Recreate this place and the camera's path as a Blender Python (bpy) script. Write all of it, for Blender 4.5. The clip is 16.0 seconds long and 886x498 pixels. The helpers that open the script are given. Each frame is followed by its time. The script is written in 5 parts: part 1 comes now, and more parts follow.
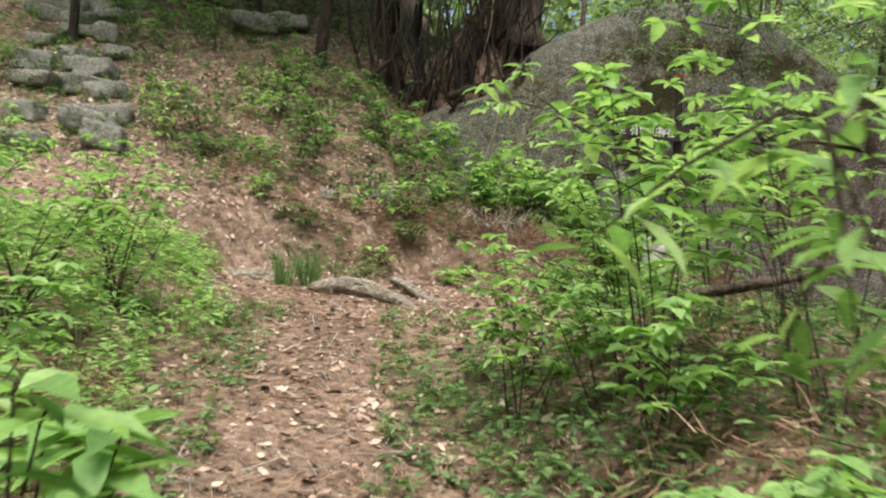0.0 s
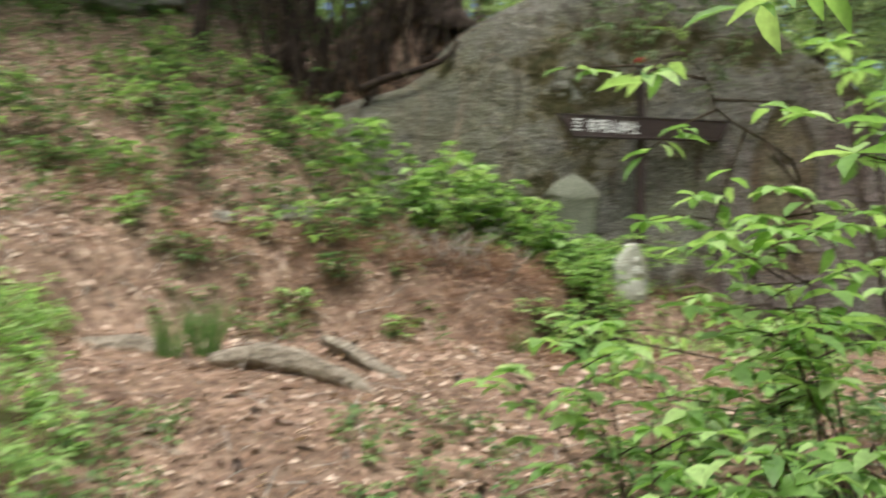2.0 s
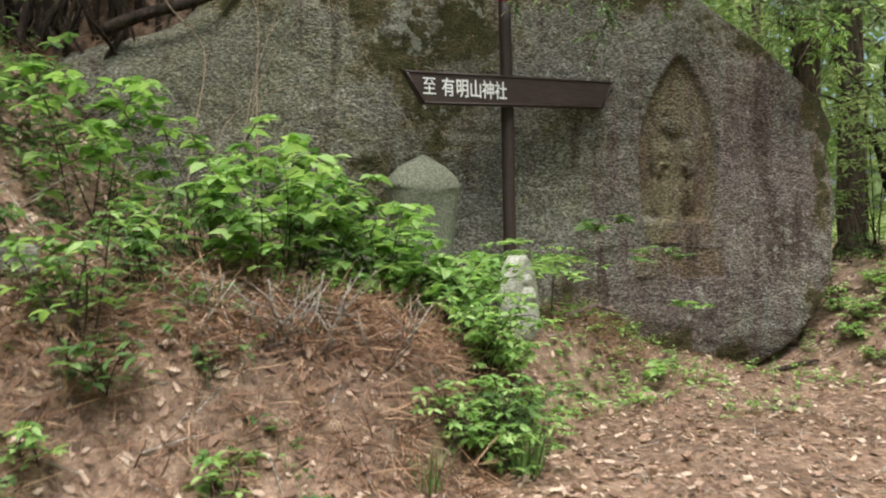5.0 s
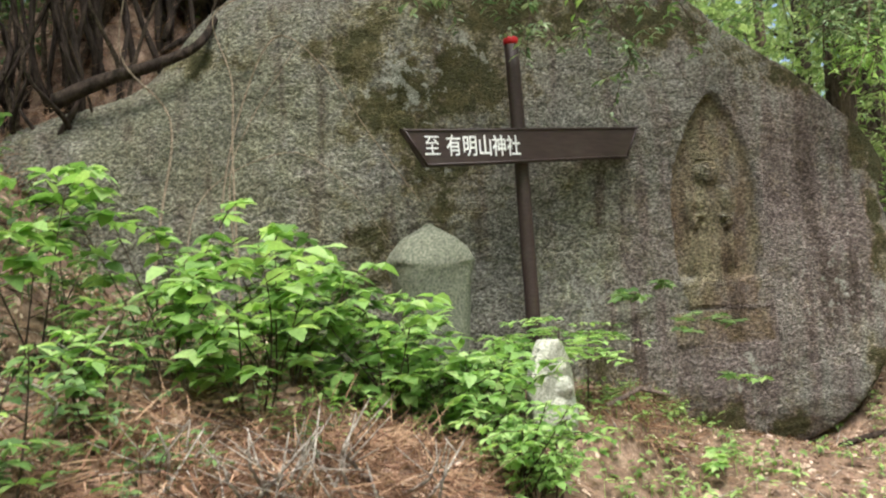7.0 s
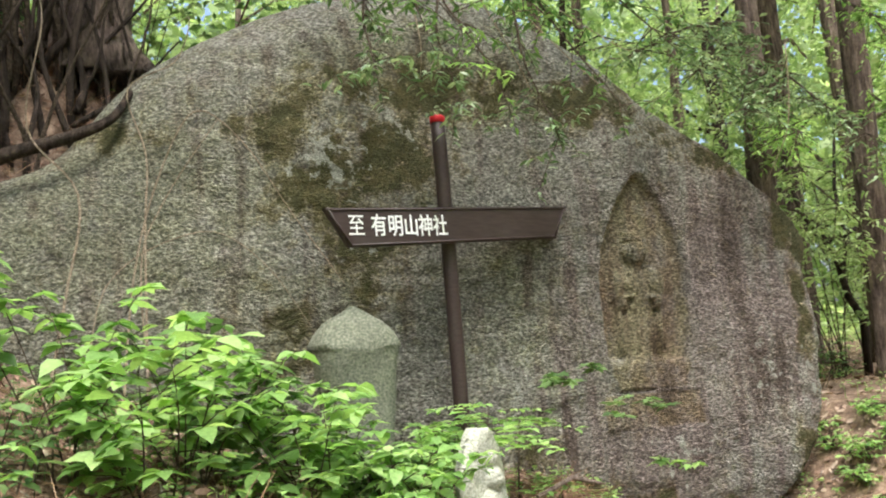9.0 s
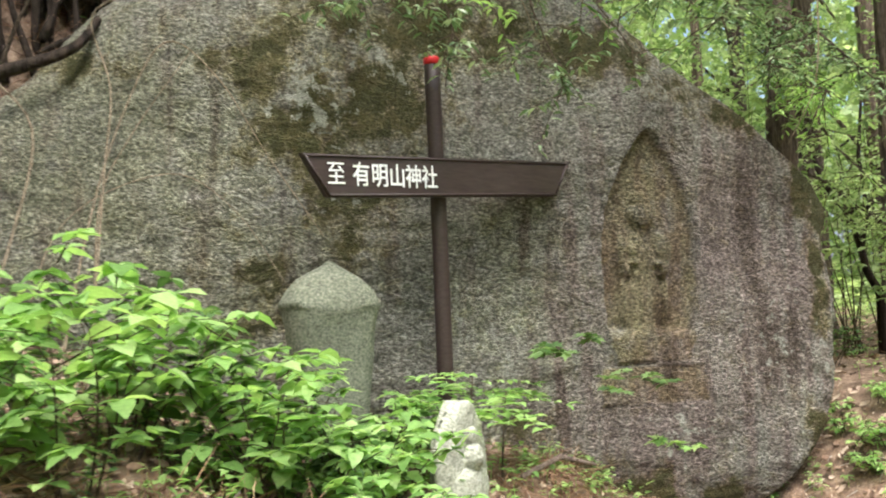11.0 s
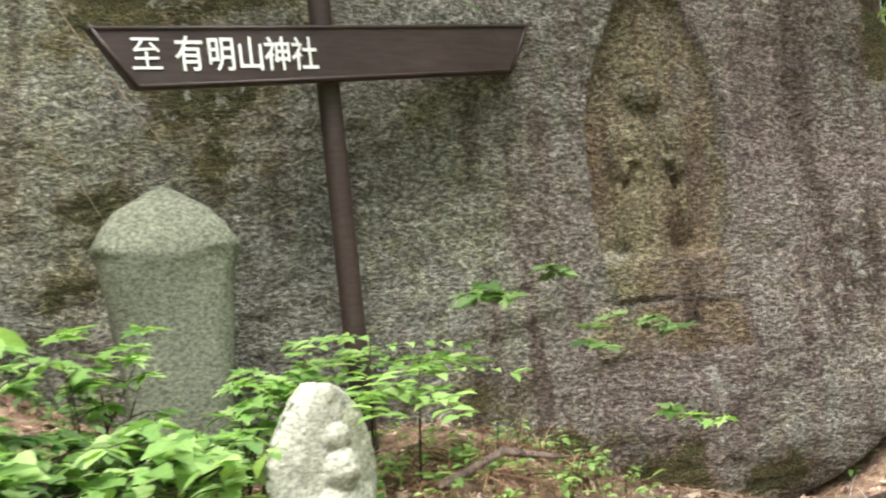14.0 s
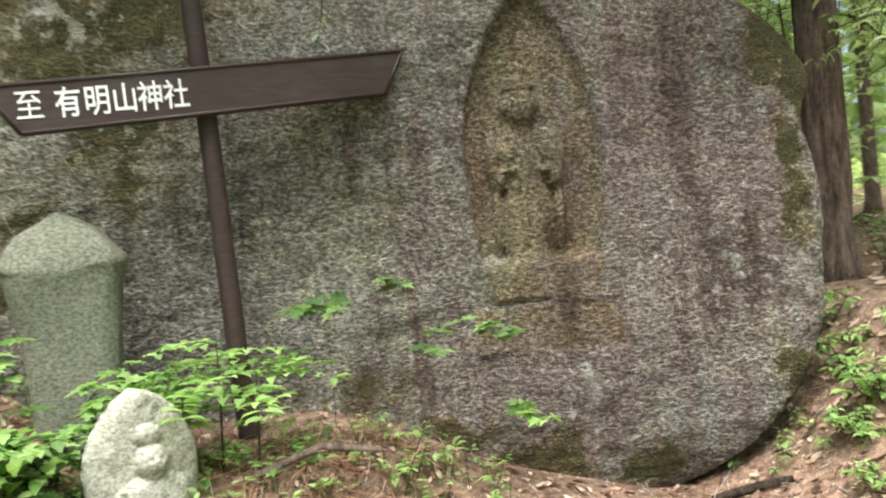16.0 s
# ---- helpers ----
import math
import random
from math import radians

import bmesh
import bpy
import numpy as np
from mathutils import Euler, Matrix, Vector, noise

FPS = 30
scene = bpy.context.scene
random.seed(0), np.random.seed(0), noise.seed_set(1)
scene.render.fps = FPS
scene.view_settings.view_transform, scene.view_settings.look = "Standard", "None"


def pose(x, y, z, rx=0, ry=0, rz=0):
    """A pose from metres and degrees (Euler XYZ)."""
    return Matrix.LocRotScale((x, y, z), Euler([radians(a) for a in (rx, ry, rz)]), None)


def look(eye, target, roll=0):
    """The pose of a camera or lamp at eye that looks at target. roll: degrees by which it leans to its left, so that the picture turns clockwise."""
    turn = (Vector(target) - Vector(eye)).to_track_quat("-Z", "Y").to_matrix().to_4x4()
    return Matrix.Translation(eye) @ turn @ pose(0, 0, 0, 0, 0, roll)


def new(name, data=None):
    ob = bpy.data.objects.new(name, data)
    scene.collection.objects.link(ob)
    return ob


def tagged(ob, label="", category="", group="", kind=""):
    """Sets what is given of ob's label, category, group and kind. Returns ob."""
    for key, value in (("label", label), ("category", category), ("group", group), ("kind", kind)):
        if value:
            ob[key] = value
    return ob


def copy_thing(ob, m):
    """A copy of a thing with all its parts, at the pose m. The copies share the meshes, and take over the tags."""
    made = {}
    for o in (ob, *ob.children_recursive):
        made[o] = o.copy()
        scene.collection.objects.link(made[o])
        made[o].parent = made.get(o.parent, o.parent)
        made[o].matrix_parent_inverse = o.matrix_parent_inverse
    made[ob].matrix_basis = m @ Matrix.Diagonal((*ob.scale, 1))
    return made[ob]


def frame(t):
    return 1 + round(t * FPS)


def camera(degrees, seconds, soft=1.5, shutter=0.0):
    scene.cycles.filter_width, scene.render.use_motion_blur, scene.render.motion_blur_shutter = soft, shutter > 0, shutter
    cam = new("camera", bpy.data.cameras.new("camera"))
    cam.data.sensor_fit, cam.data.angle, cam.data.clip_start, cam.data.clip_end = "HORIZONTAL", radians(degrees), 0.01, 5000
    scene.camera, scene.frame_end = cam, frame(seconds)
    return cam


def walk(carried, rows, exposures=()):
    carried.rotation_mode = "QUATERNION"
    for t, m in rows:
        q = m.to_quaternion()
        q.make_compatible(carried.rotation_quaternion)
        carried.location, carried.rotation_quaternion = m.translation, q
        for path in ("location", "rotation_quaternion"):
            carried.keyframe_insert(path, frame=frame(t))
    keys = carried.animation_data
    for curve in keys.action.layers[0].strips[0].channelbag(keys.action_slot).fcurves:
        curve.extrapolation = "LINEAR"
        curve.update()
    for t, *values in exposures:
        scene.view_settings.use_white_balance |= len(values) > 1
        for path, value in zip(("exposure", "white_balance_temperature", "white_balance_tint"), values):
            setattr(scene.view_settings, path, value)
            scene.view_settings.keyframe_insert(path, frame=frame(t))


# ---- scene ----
cam = camera(49.8, 16.0, soft=2.0, shutter=0.5)
PATH = [
    (0, (0.177, -0.4, 1.56), (0.274, 1.595, 1.668), 4.1),
    (0.5, (0.066, 0.23, 1.653), (0.204, 2.223, 1.75), 5.4),
    (1, (0.018, 0.793, 1.723), (0.069, 2.791, 1.799), 4.2),
    (1.5, (-0.116, 1.349, 1.746), (-0.17, 3.347, 1.813), 5.0),
    (2, (-0.204, 1.987, 1.944), (0.152, 3.952, 2.064), 2.0),
    (2.5, (-0.137, 2.52, 1.967), (0.431, 4.43, 2.132), 0.5),
    (3, (-0.222, 3.142, 2.084), (0.308, 5.07, 2.106), 4.1),
    (3.5, (-0.319, 3.714, 2.234), (0.256, 5.629, 2.254), 3.9),
    (4, (-0.285, 4.21, 2.291), (0.427, 6.079, 2.305), 2.5),
    (4.5, (-0.194, 4.669, 2.448), (0.636, 6.489, 2.468), 0.9),
    (7, (0.255, 5.999, 2.912), (1.127, 7.795, 3.016), -3.7),
    (7.5, (0.295, 6.095, 2.935), (1.218, 7.858, 3.13), -3.9),
    (8, (0.328, 6.14, 2.949), (1.301, 7.869, 3.199), -4.4),
    (8.5, (0.345, 6.172, 2.964), (1.354, 7.879, 3.221), -4.6),
    (11, (0.742, 6.569, 3.033), (1.737, 8.297, 3.189), -1.8),
    (11.5, (1.011, 6.905, 2.996), (2.069, 8.594, 3.169), -1.3),
    (12, (1.299, 7.111, 3.029), (2.377, 8.786, 3.203), -1.1),
    (12.5, (1.586, 7.381, 3.015), (2.687, 9.049, 3.08), -1.7),
    (13, (1.83, 7.572, 3.019), (2.951, 9.227, 3.06), -2.8),
    (13.5, (2.12, 7.721, 2.969), (3.089, 9.469, 3.032), -4.7),
    (14, (2.424, 7.75, 3.002), (3.231, 9.58, 3.028), -5.3),
    (14.5, (2.682, 7.929, 3.008), (3.544, 9.734, 3.007), -5.4),
    (15, (2.936, 7.925, 3.009), (3.837, 9.711, 2.998), -5.4),
    (15.5, (3.21, 7.44, 3.06), (3.948, 9.299, 3.027), -5.9),
    (16, (3.643, 6.834, 3.178), (4.125, 8.774, 3.124), -5.8),
]
walk(cam, [(t, look(eye, target, roll)) for t, eye, target, roll in PATH], [(0, 0.60, 6060, 8), (4.5, 0.58, 6060, 8), (7, 1.02, 6060, 8), (8.5, 1.25, 6060, 8), (16, 1.36, 6060, 8)])

# ---- light ----
world = bpy.data.worlds.new("sky")
scene.world = world
world.use_nodes = True
wn = world.node_tree
sky = wn.nodes.new("ShaderNodeTexSky")
sky.sky_type, sky.sun_disc = "NISHITA", False
sky.sun_elevation, sky.sun_rotation = radians(69), radians(203)
sky.dust_density = 6.0
wn.links.new(sky.outputs[0], wn.nodes["Background"].inputs[0])
wn.nodes["Background"].inputs[1].default_value = 0.15
sun = new("sun", bpy.data.lights.new("sun", "SUN"))
sun.data.energy, sun.data.angle, sun.data.color = 3.0, radians(40), (1.0, 0.96, 0.86)
sun.matrix_world = look((-1.5, -3.5, 10), (0, 0, 0))

# ---- materials ----


def mat(name, rough=0.8, metal=0.0, spec=0.3):
    m = bpy.data.materials.new(name)
    m.use_nodes = True
    b = m.node_tree.nodes["Principled BSDF"]
    b.inputs["Roughness"].default_value, b.inputs["Metallic"].default_value = rough, metal
    b.inputs["Specular IOR Level"].default_value = spec
    return m, m.node_tree, b


def noise_node(nt, scale, detail=4.0, coords=None, rough=0.55):
    n = nt.nodes.new("ShaderNodeTexNoise")
    n.inputs["Scale"].default_value, n.inputs["Detail"].default_value, n.inputs["Roughness"].default_value = scale, detail, rough
    if coords is None:
        coords = nt.nodes.new("ShaderNodeTexCoord").outputs["Object"]
    nt.links.new(coords, n.inputs["Vector"])
    return n


def ramp(nt, source, *stops):
    r = nt.nodes.new("ShaderNodeValToRGB")
    nt.links.new(source, r.inputs[0])
    el = r.color_ramp.elements
    while len(el) < len(stops):
        el.new(0.5)
    for e, (p, c) in zip(el, stops):
        e.position, e.color = p, (*c, 1) if len(c) == 3 else c
    return r.outputs[0]


def mixed(nt, fac, a, b, how="MIX"):
    n = nt.nodes.new("ShaderNodeMix")
    n.data_type, n.blend_type = "RGBA", how
    for sock, v in ((n.inputs[0], fac), (n.inputs[6], a), (n.inputs[7], b)):
        if isinstance(v, (int, float)):
            sock.default_value = v
        elif isinstance(v, tuple):
            sock.default_value = (*v, 1)
        else:
            nt.links.new(v, sock)
    return n.outputs[2]


def times(nt, a, b, op="MULTIPLY"):
    n = nt.nodes.new("ShaderNodeMath")
    n.operation = op
    n.use_clamp = True
    for sock, v in ((n.inputs[0], a), (n.inputs[1], b)):
        if isinstance(v, (int, float)):
            sock.default_value = v
        else:
            nt.links.new(v, sock)
    return n.outputs[0]


def bumped(nt, b, height, strength=0.5, distance=0.02):
    n = nt.nodes.new("ShaderNodeBump")
    n.inputs["Strength"].default_value, n.inputs["Distance"].default_value = strength, distance
    nt.links.new(height, n.inputs["Height"])
    nt.links.new(n.outputs[0], b.inputs["Normal"])


def attr(nt, name):
    n = nt.nodes.new("ShaderNodeAttribute")
    n.attribute_name = name
    return n.outputs["Fac"]


def grey(v):
    return (v, v, v)


def leaf_material(name, dark, mid, light, through_it=0.45, rough=0.45):
    """A thin leaf: varied from leaf to leaf, letting some light through."""
    m, nt, b = mat(name, rough, spec=0.35)
    geo = nt.nodes.new("ShaderNodeNewGeometry")
    col = ramp(nt, geo.outputs["Random Per Island"], (0.0, dark), (0.5, mid), (1.0, light))
    fine = noise_node(nt, 60, 3)
    col = mixed(nt, 0.35, col, ramp(nt, fine.outputs[0], (0.3, grey(0.45)), (0.7, grey(1.3))), "MULTIPLY")
    nt.links.new(col, b.inputs["Base Color"])
    t = nt.nodes.new("ShaderNodeBsdfTranslucent")
    nt.links.new(mixed(nt, 1.0, col, (1.12, 1.18, 0.72), "MULTIPLY"), t.inputs[0])
    mx = nt.nodes.new("ShaderNodeMixShader")
    mx.inputs[0].default_value = through_it
    nt.links.new(b.outputs[0], mx.inputs[1])
    nt.links.new(t.outputs[0], mx.inputs[2])
    nt.links.new(mx.outputs[0], nt.nodes["Material Output"].inputs[0])
    return m


LEAF = leaf_material("leaf_bright", (0.14, 0.255, 0.072), (0.28, 0.45, 0.138), (0.45, 0.60, 0.245), 0.5)
LEAF_MID = leaf_material("leaf_mid", (0.070, 0.130, 0.045), (0.135, 0.23, 0.080), (0.25, 0.36, 0.14))
LEAF_DARK = leaf_material("leaf_dark", (0.04, 0.075, 0.028), (0.065, 0.13, 0.042), (0.12, 0.20, 0.07), 0.3, 0.35)
# light green, with sunlight and haze of the background put into the colour
LEAF_FAR = leaf_material("leaf_far_hazed", (0.20, 0.29, 0.11), (0.37, 0.48, 0.22), (0.58, 0.66, 0.40), 0.55)
LEAF_GLOSS = leaf_material("leaf_glossy", (0.09, 0.15, 0.07), (0.20, 0.29, 0.15), (0.42, 0.50, 0.33), 0.35, 0.3)
GRASS = leaf_material("grass_blade", (0.08, 0.15, 0.04), (0.13, 0.24, 0.065), (0.23, 0.35, 0.12), 0.4)
DRY = leaf_material("dry_leaf", (0.08, 0.045, 0.03), (0.33, 0.21, 0.15), (0.66, 0.52, 0.41), 0.15, 0.75)
NEEDLE = leaf_material("pine_needle", (0.09, 0.045, 0.028), (0.25, 0.135, 0.08), (0.45, 0.30, 0.19), 0.05, 0.8)

m, nt, b = mat("forest_floor", 0.95, spec=0.1)
n1, n2, n3 = noise_node(nt, 1.3, 5), noise_node(nt, 14, 6), noise_node(nt, 90, 4)
c = ramp(nt, n2.outputs[0], (0.25, (0.075, 0.050, 0.036)), (0.5, (0.25, 0.168, 0.120)), (0.75, (0.47, 0.345, 0.255)))
c = mixed(nt, times(nt, ramp(nt, n1.outputs[0], (0.42, grey(0)), (0.65, grey(1))), 0.55), c, (0.060, 0.043, 0.030))
c = mixed(nt, 0.6, c, ramp(nt, n3.outputs[0], (0.3, grey(0.35)), (0.7, grey(1.5))), "MULTIPLY")
nt.links.new(c, b.inputs["Base Color"])
bumped(nt, b, mixed(nt, 0.5, n2.outputs[0], n3.outputs[0]), 0.9, 0.03)
FLOOR = m


def stone_material(name, dark, mid, light, speck=1.0, chip_scale=48, wide=0.72):
    """Hewn or weathered stone: long flat chips, pits with their shade painted in, grains, and slow changes of tone."""
    m, nt, b = mat(name, 0.92, spec=0.2)
    pos = nt.nodes.new("ShaderNodeTexCoord").outputs["Object"]
    flat = nt.nodes.new("ShaderNodeMapping")
    flat.inputs["Rotation"].default_value = (0, radians(-9), 0)
    flat.inputs["Scale"].default_value = (wide, 0.8, 1.25)
    nt.links.new(pos, flat.inputs[0])
    big, middle, fine = noise_node(nt, 0.9, 6, pos), noise_node(nt, chip_scale, 5, flat.outputs[0], 0.62), noise_node(nt, 95, 3, pos, 0.6)
    # the bump's noise also sets the colour, painting shade into pits, light onto chips
    c = ramp(nt, middle.outputs[0], (0.30, tuple(0.7 * v for v in dark)), (0.42, dark), (0.53, mid), (0.69, light))
    c = mixed(nt, 0.10 + 0.38 * speck, c, ramp(nt, fine.outputs[0], (0.34, grey(0.50)), (0.5, grey(1.0)), (0.66, grey(1.6))), "MULTIPLY")
    chip = nt.nodes.new("ShaderNodeTexVoronoi")
    chip.inputs["Scale"].default_value = chip_scale * 1.6
    nt.links.new(flat.outputs[0], chip.inputs["Vector"])
    split = nt.nodes.new("ShaderNodeSeparateColor")
    nt.links.new(chip.outputs["Color"], split.inputs[0])
    c = mixed(nt, 0.5 * speck, c, ramp(nt, split.outputs[0], (0.1, grey(0.62)), (0.7, grey(1.0)), (0.97, grey(1.6))), "MULTIPLY")
    c = mixed(nt, 0.6, c, ramp(nt, big.outputs[0], (0.3, (0.62, 0.63, 0.60)), (0.7, (1.2, 1.2, 1.1))), "MULTIPLY")
    return m, nt, b, pos, c, middle, fine


m, nt, b, pos, c, middle, fine = stone_material("granite", (0.142, 0.134, 0.118), (0.268, 0.253, 0.226), (0.47, 0.45, 0.41))
edge = noise_node(nt, 6, 6, pos, 0.7)
streak = nt.nodes.new("ShaderNodeMapping")
streak.inputs["Scale"].default_value = (5, 5, 0.7)
nt.links.new(pos, streak.inputs[0])
drip = noise_node(nt, 1.6, 5, streak.outputs[0])


def patch(name, lo, hi, noise_out, amount=0.6):
    """An uneven patch from a soft mask on the mesh and a noise."""
    a = nt.nodes.new("ShaderNodeMath")
    a.operation = "MULTIPLY_ADD"
    nt.links.new(attr(nt, name), a.inputs[0])
    a.inputs[1].default_value = 0.9
    nt.links.new(times(nt, ramp(nt, noise_out, (0.32, grey(0)), (0.68, grey(1))), 1.0), a.inputs[2])
    a.inputs[1].default_value = 0.9 / amount * 0.6
    s = nt.nodes.new("ShaderNodeMapRange")
    s.inputs["From Min"].default_value, s.inputs["From Max"].default_value = lo, hi
    nt.links.new(a.outputs[0], s.inputs["Value"])
    return s.outputs["Result"]


c = mixed(nt, times(nt, patch("violet", 0.50, 1.20, drip.outputs[0]), 0.95), c, mixed(nt, 1.0, c, (0.80, 0.67, 0.70), "MULTIPLY"))
c = mixed(nt, times(nt, patch("green", 0.55, 1.35, edge.outputs[0]), 0.8), c, mixed(nt, 1.0, c, (0.90, 0.93, 0.72), "MULTIPLY"))
c = mixed(nt, times(nt, patch("pale", 0.95, 1.45, edge.outputs[0]), 0.5), c, mixed(nt, 1.0, c, (1.35, 1.42, 1.3), "MULTIPLY"))
c = mixed(nt, times(nt, patch("ochre", 0.75, 1.35, edge.outputs[0]), 0.8), c, mixed(nt, 1.0, c, (0.88, 0.79, 0.53), "MULTIPLY"))
c = mixed(nt, times(nt, patch("damp_shade", 0.75, 1.35, drip.outputs[0]), 0.9), c, mixed(nt, 1.0, c, (0.55, 0.53, 0.50), "MULTIPLY"))
film = noise_node(nt, 4.2, 12, pos, 0.74)
brown = mixed(nt, times(nt, patch("moss", 0.80, 1.05, film.outputs[0]), 0.7), c, mixed(nt, 1.0, c, (0.72, 0.63, 0.42), "MULTIPLY"))
tuft = ramp(nt, fine.outputs[0], (0.35, (0.020, 0.022, 0.008)), (0.65, (0.072, 0.070, 0.022)))
tuft = mixed(nt, ramp(nt, noise_node(nt, 7, 5, pos, 0.6).outputs[0], (0.45, grey(0)), (0.62, grey(1))), tuft, ramp(nt, fine.outputs[0], (0.35, (0.045, 0.036, 0.014)), (0.65, (0.13, 0.115, 0.045))))
c = mixed(nt, times(nt, patch("moss", 1.06, 1.16, film.outputs[0]), 0.85), brown, tuft)
spots = noise_node(nt, 11, 8, pos, 0.7)
c = mixed(nt, times(nt, patch("lichen", 1.16, 1.24, spots.outputs[0]), 0.7), c, ramp(nt, fine.outputs[0], (0.3, (0.22, 0.22, 0.18)), (0.7, (0.50, 0.50, 0.44))))
nt.links.new(c, b.inputs["Base Color"])
bumped(nt, b, mixed(nt, 0.25, middle.outputs[0], fine.outputs[0]), 1.0, 0.06)
GRANITE = m

m, nt, b, pos, c, middle, fine = stone_material("carved_stone", (0.29, 0.29, 0.24), (0.40, 0.40, 0.34), (0.53, 0.53, 0.46), 0.35, 60, 0.9)
nt.links.new(c, b.inputs["Base Color"])
bumped(nt, b, mixed(nt, 0.5, middle.outputs[0], fine.outputs[0]), 0.6, 0.012)
PALE_STONE = m
m, nt, b, pos, c, middle, fine = stone_material("mossy_stone", (0.125, 0.13, 0.098), (0.19, 0.196, 0.15), (0.27, 0.275, 0.215), 0.22, 60, 0.9)
nt.links.new(c, b.inputs["Base Color"])
bumped(nt, b, mixed(nt, 0.5, middle.outputs[0], fine.outputs[0]), 0.6, 0.012)
MOSSY_STONE = m


m, nt, b, pos, c, middle, fine = stone_material("field_stone", (0.15, 0.14, 0.12), (0.24, 0.225, 0.195), (0.35, 0.33, 0.29), 0.5, 40, 0.9)
nt.links.new(c, b.inputs["Base Color"])
bumped(nt, b, mixed(nt, 0.5, middle.outputs[0], fine.outputs[0]), 0.8, 0.02)
FIELD_STONE = m


def bark_material(name, dark, light, stretch=(9, 9, 1.6)):
    m, nt, b = mat(name, 0.95, spec=0.15)
    mp = nt.nodes.new("ShaderNodeMapping")
    mp.inputs["Scale"].default_value = stretch
    nt.links.new(nt.nodes.new("ShaderNodeTexCoord").outputs["Object"], mp.inputs[0])
    n = noise_node(nt, 2.2, 7, mp.outputs[0], 0.65)
    k = noise_node(nt, 30, 3)
    c = ramp(nt, n.outputs[0], (0.35, dark), (0.65, light))
    c = mixed(nt, 0.5, c, ramp(nt, k.outputs[0], (0.3, grey(0.5)), (0.7, grey(1.4))), "MULTIPLY")
    nt.links.new(c, b.inputs["Base Color"])
    bumped(nt, b, n.outputs[0], 1.0, 0.07)
    return m


BARK = bark_material("bark", (0.07, 0.05, 0.042), (0.28, 0.21, 0.17))
BARK_DARK = bark_material("bark_dark", (0.025, 0.019, 0.015), (0.085, 0.062, 0.048))
TWIG = bark_material("twig_bark", (0.06, 0.045, 0.032), (0.16, 0.12, 0.085), (20, 20, 20))
DEAD = bark_material("dead_wood", (0.26, 0.22, 0.18), (0.58, 0.52, 0.45), (14, 14, 14))
VINE_BARK = bark_material("vine_bark", (0.22, 0.165, 0.11), (0.46, 0.37, 0.27), (20, 20, 20))
ROOT = bark_material("root_bark", (0.20, 0.165, 0.125), (0.50, 0.43, 0.34), (7, 14, 14))

m, nt, b = mat("brown_painted_wood", 0.5, spec=0.4)
mp = nt.nodes.new("ShaderNodeMapping")
mp.inputs["Scale"].default_value = (2, 30, 30)
nt.links.new(nt.nodes.new("ShaderNodeTexCoord").outputs["Object"], mp.inputs[0])
n = noise_node(nt, 2, 5, mp.outputs[0])
k = noise_node(nt, 3, 5)
c = ramp(nt, n.outputs[0], (0.3, (0.030, 0.018, 0.016)), (0.7, (0.052, 0.033, 0.030)))
c = mixed(nt, times(nt, ramp(nt, k.outputs[0], (0.55, grey(0)), (0.8, grey(1))), 0.4), c, (0.09, 0.075, 0.07))
nt.links.new(c, b.inputs["Base Color"])
bumped(nt, b, n.outputs[0], 0.3, 0.004)
BROWN = m


def plain_paint(name, color, rough):
    m, nt, b = mat(name, rough)
    n = noise_node(nt, 40, 5)
    nt.links.new(mixed(nt, 0.5, color, ramp(nt, n.outputs[0], (0.3, grey(0.6)), (0.6, grey(1.1))), "MULTIPLY"), b.inputs["Base Color"])
    return m


WHITE = plain_paint("white_letter_paint", (0.82, 0.82, 0.80), 0.6)
RED = plain_paint("red_cap_paint", (0.55, 0.02, 0.03), 0.45)

# ---- tools for meshes ----


def ss(a, b, v):
    t = np.clip((np.asarray(v, float) - a) / (b - a), 0, 1)
    return t * t * (3 - 2 * t)


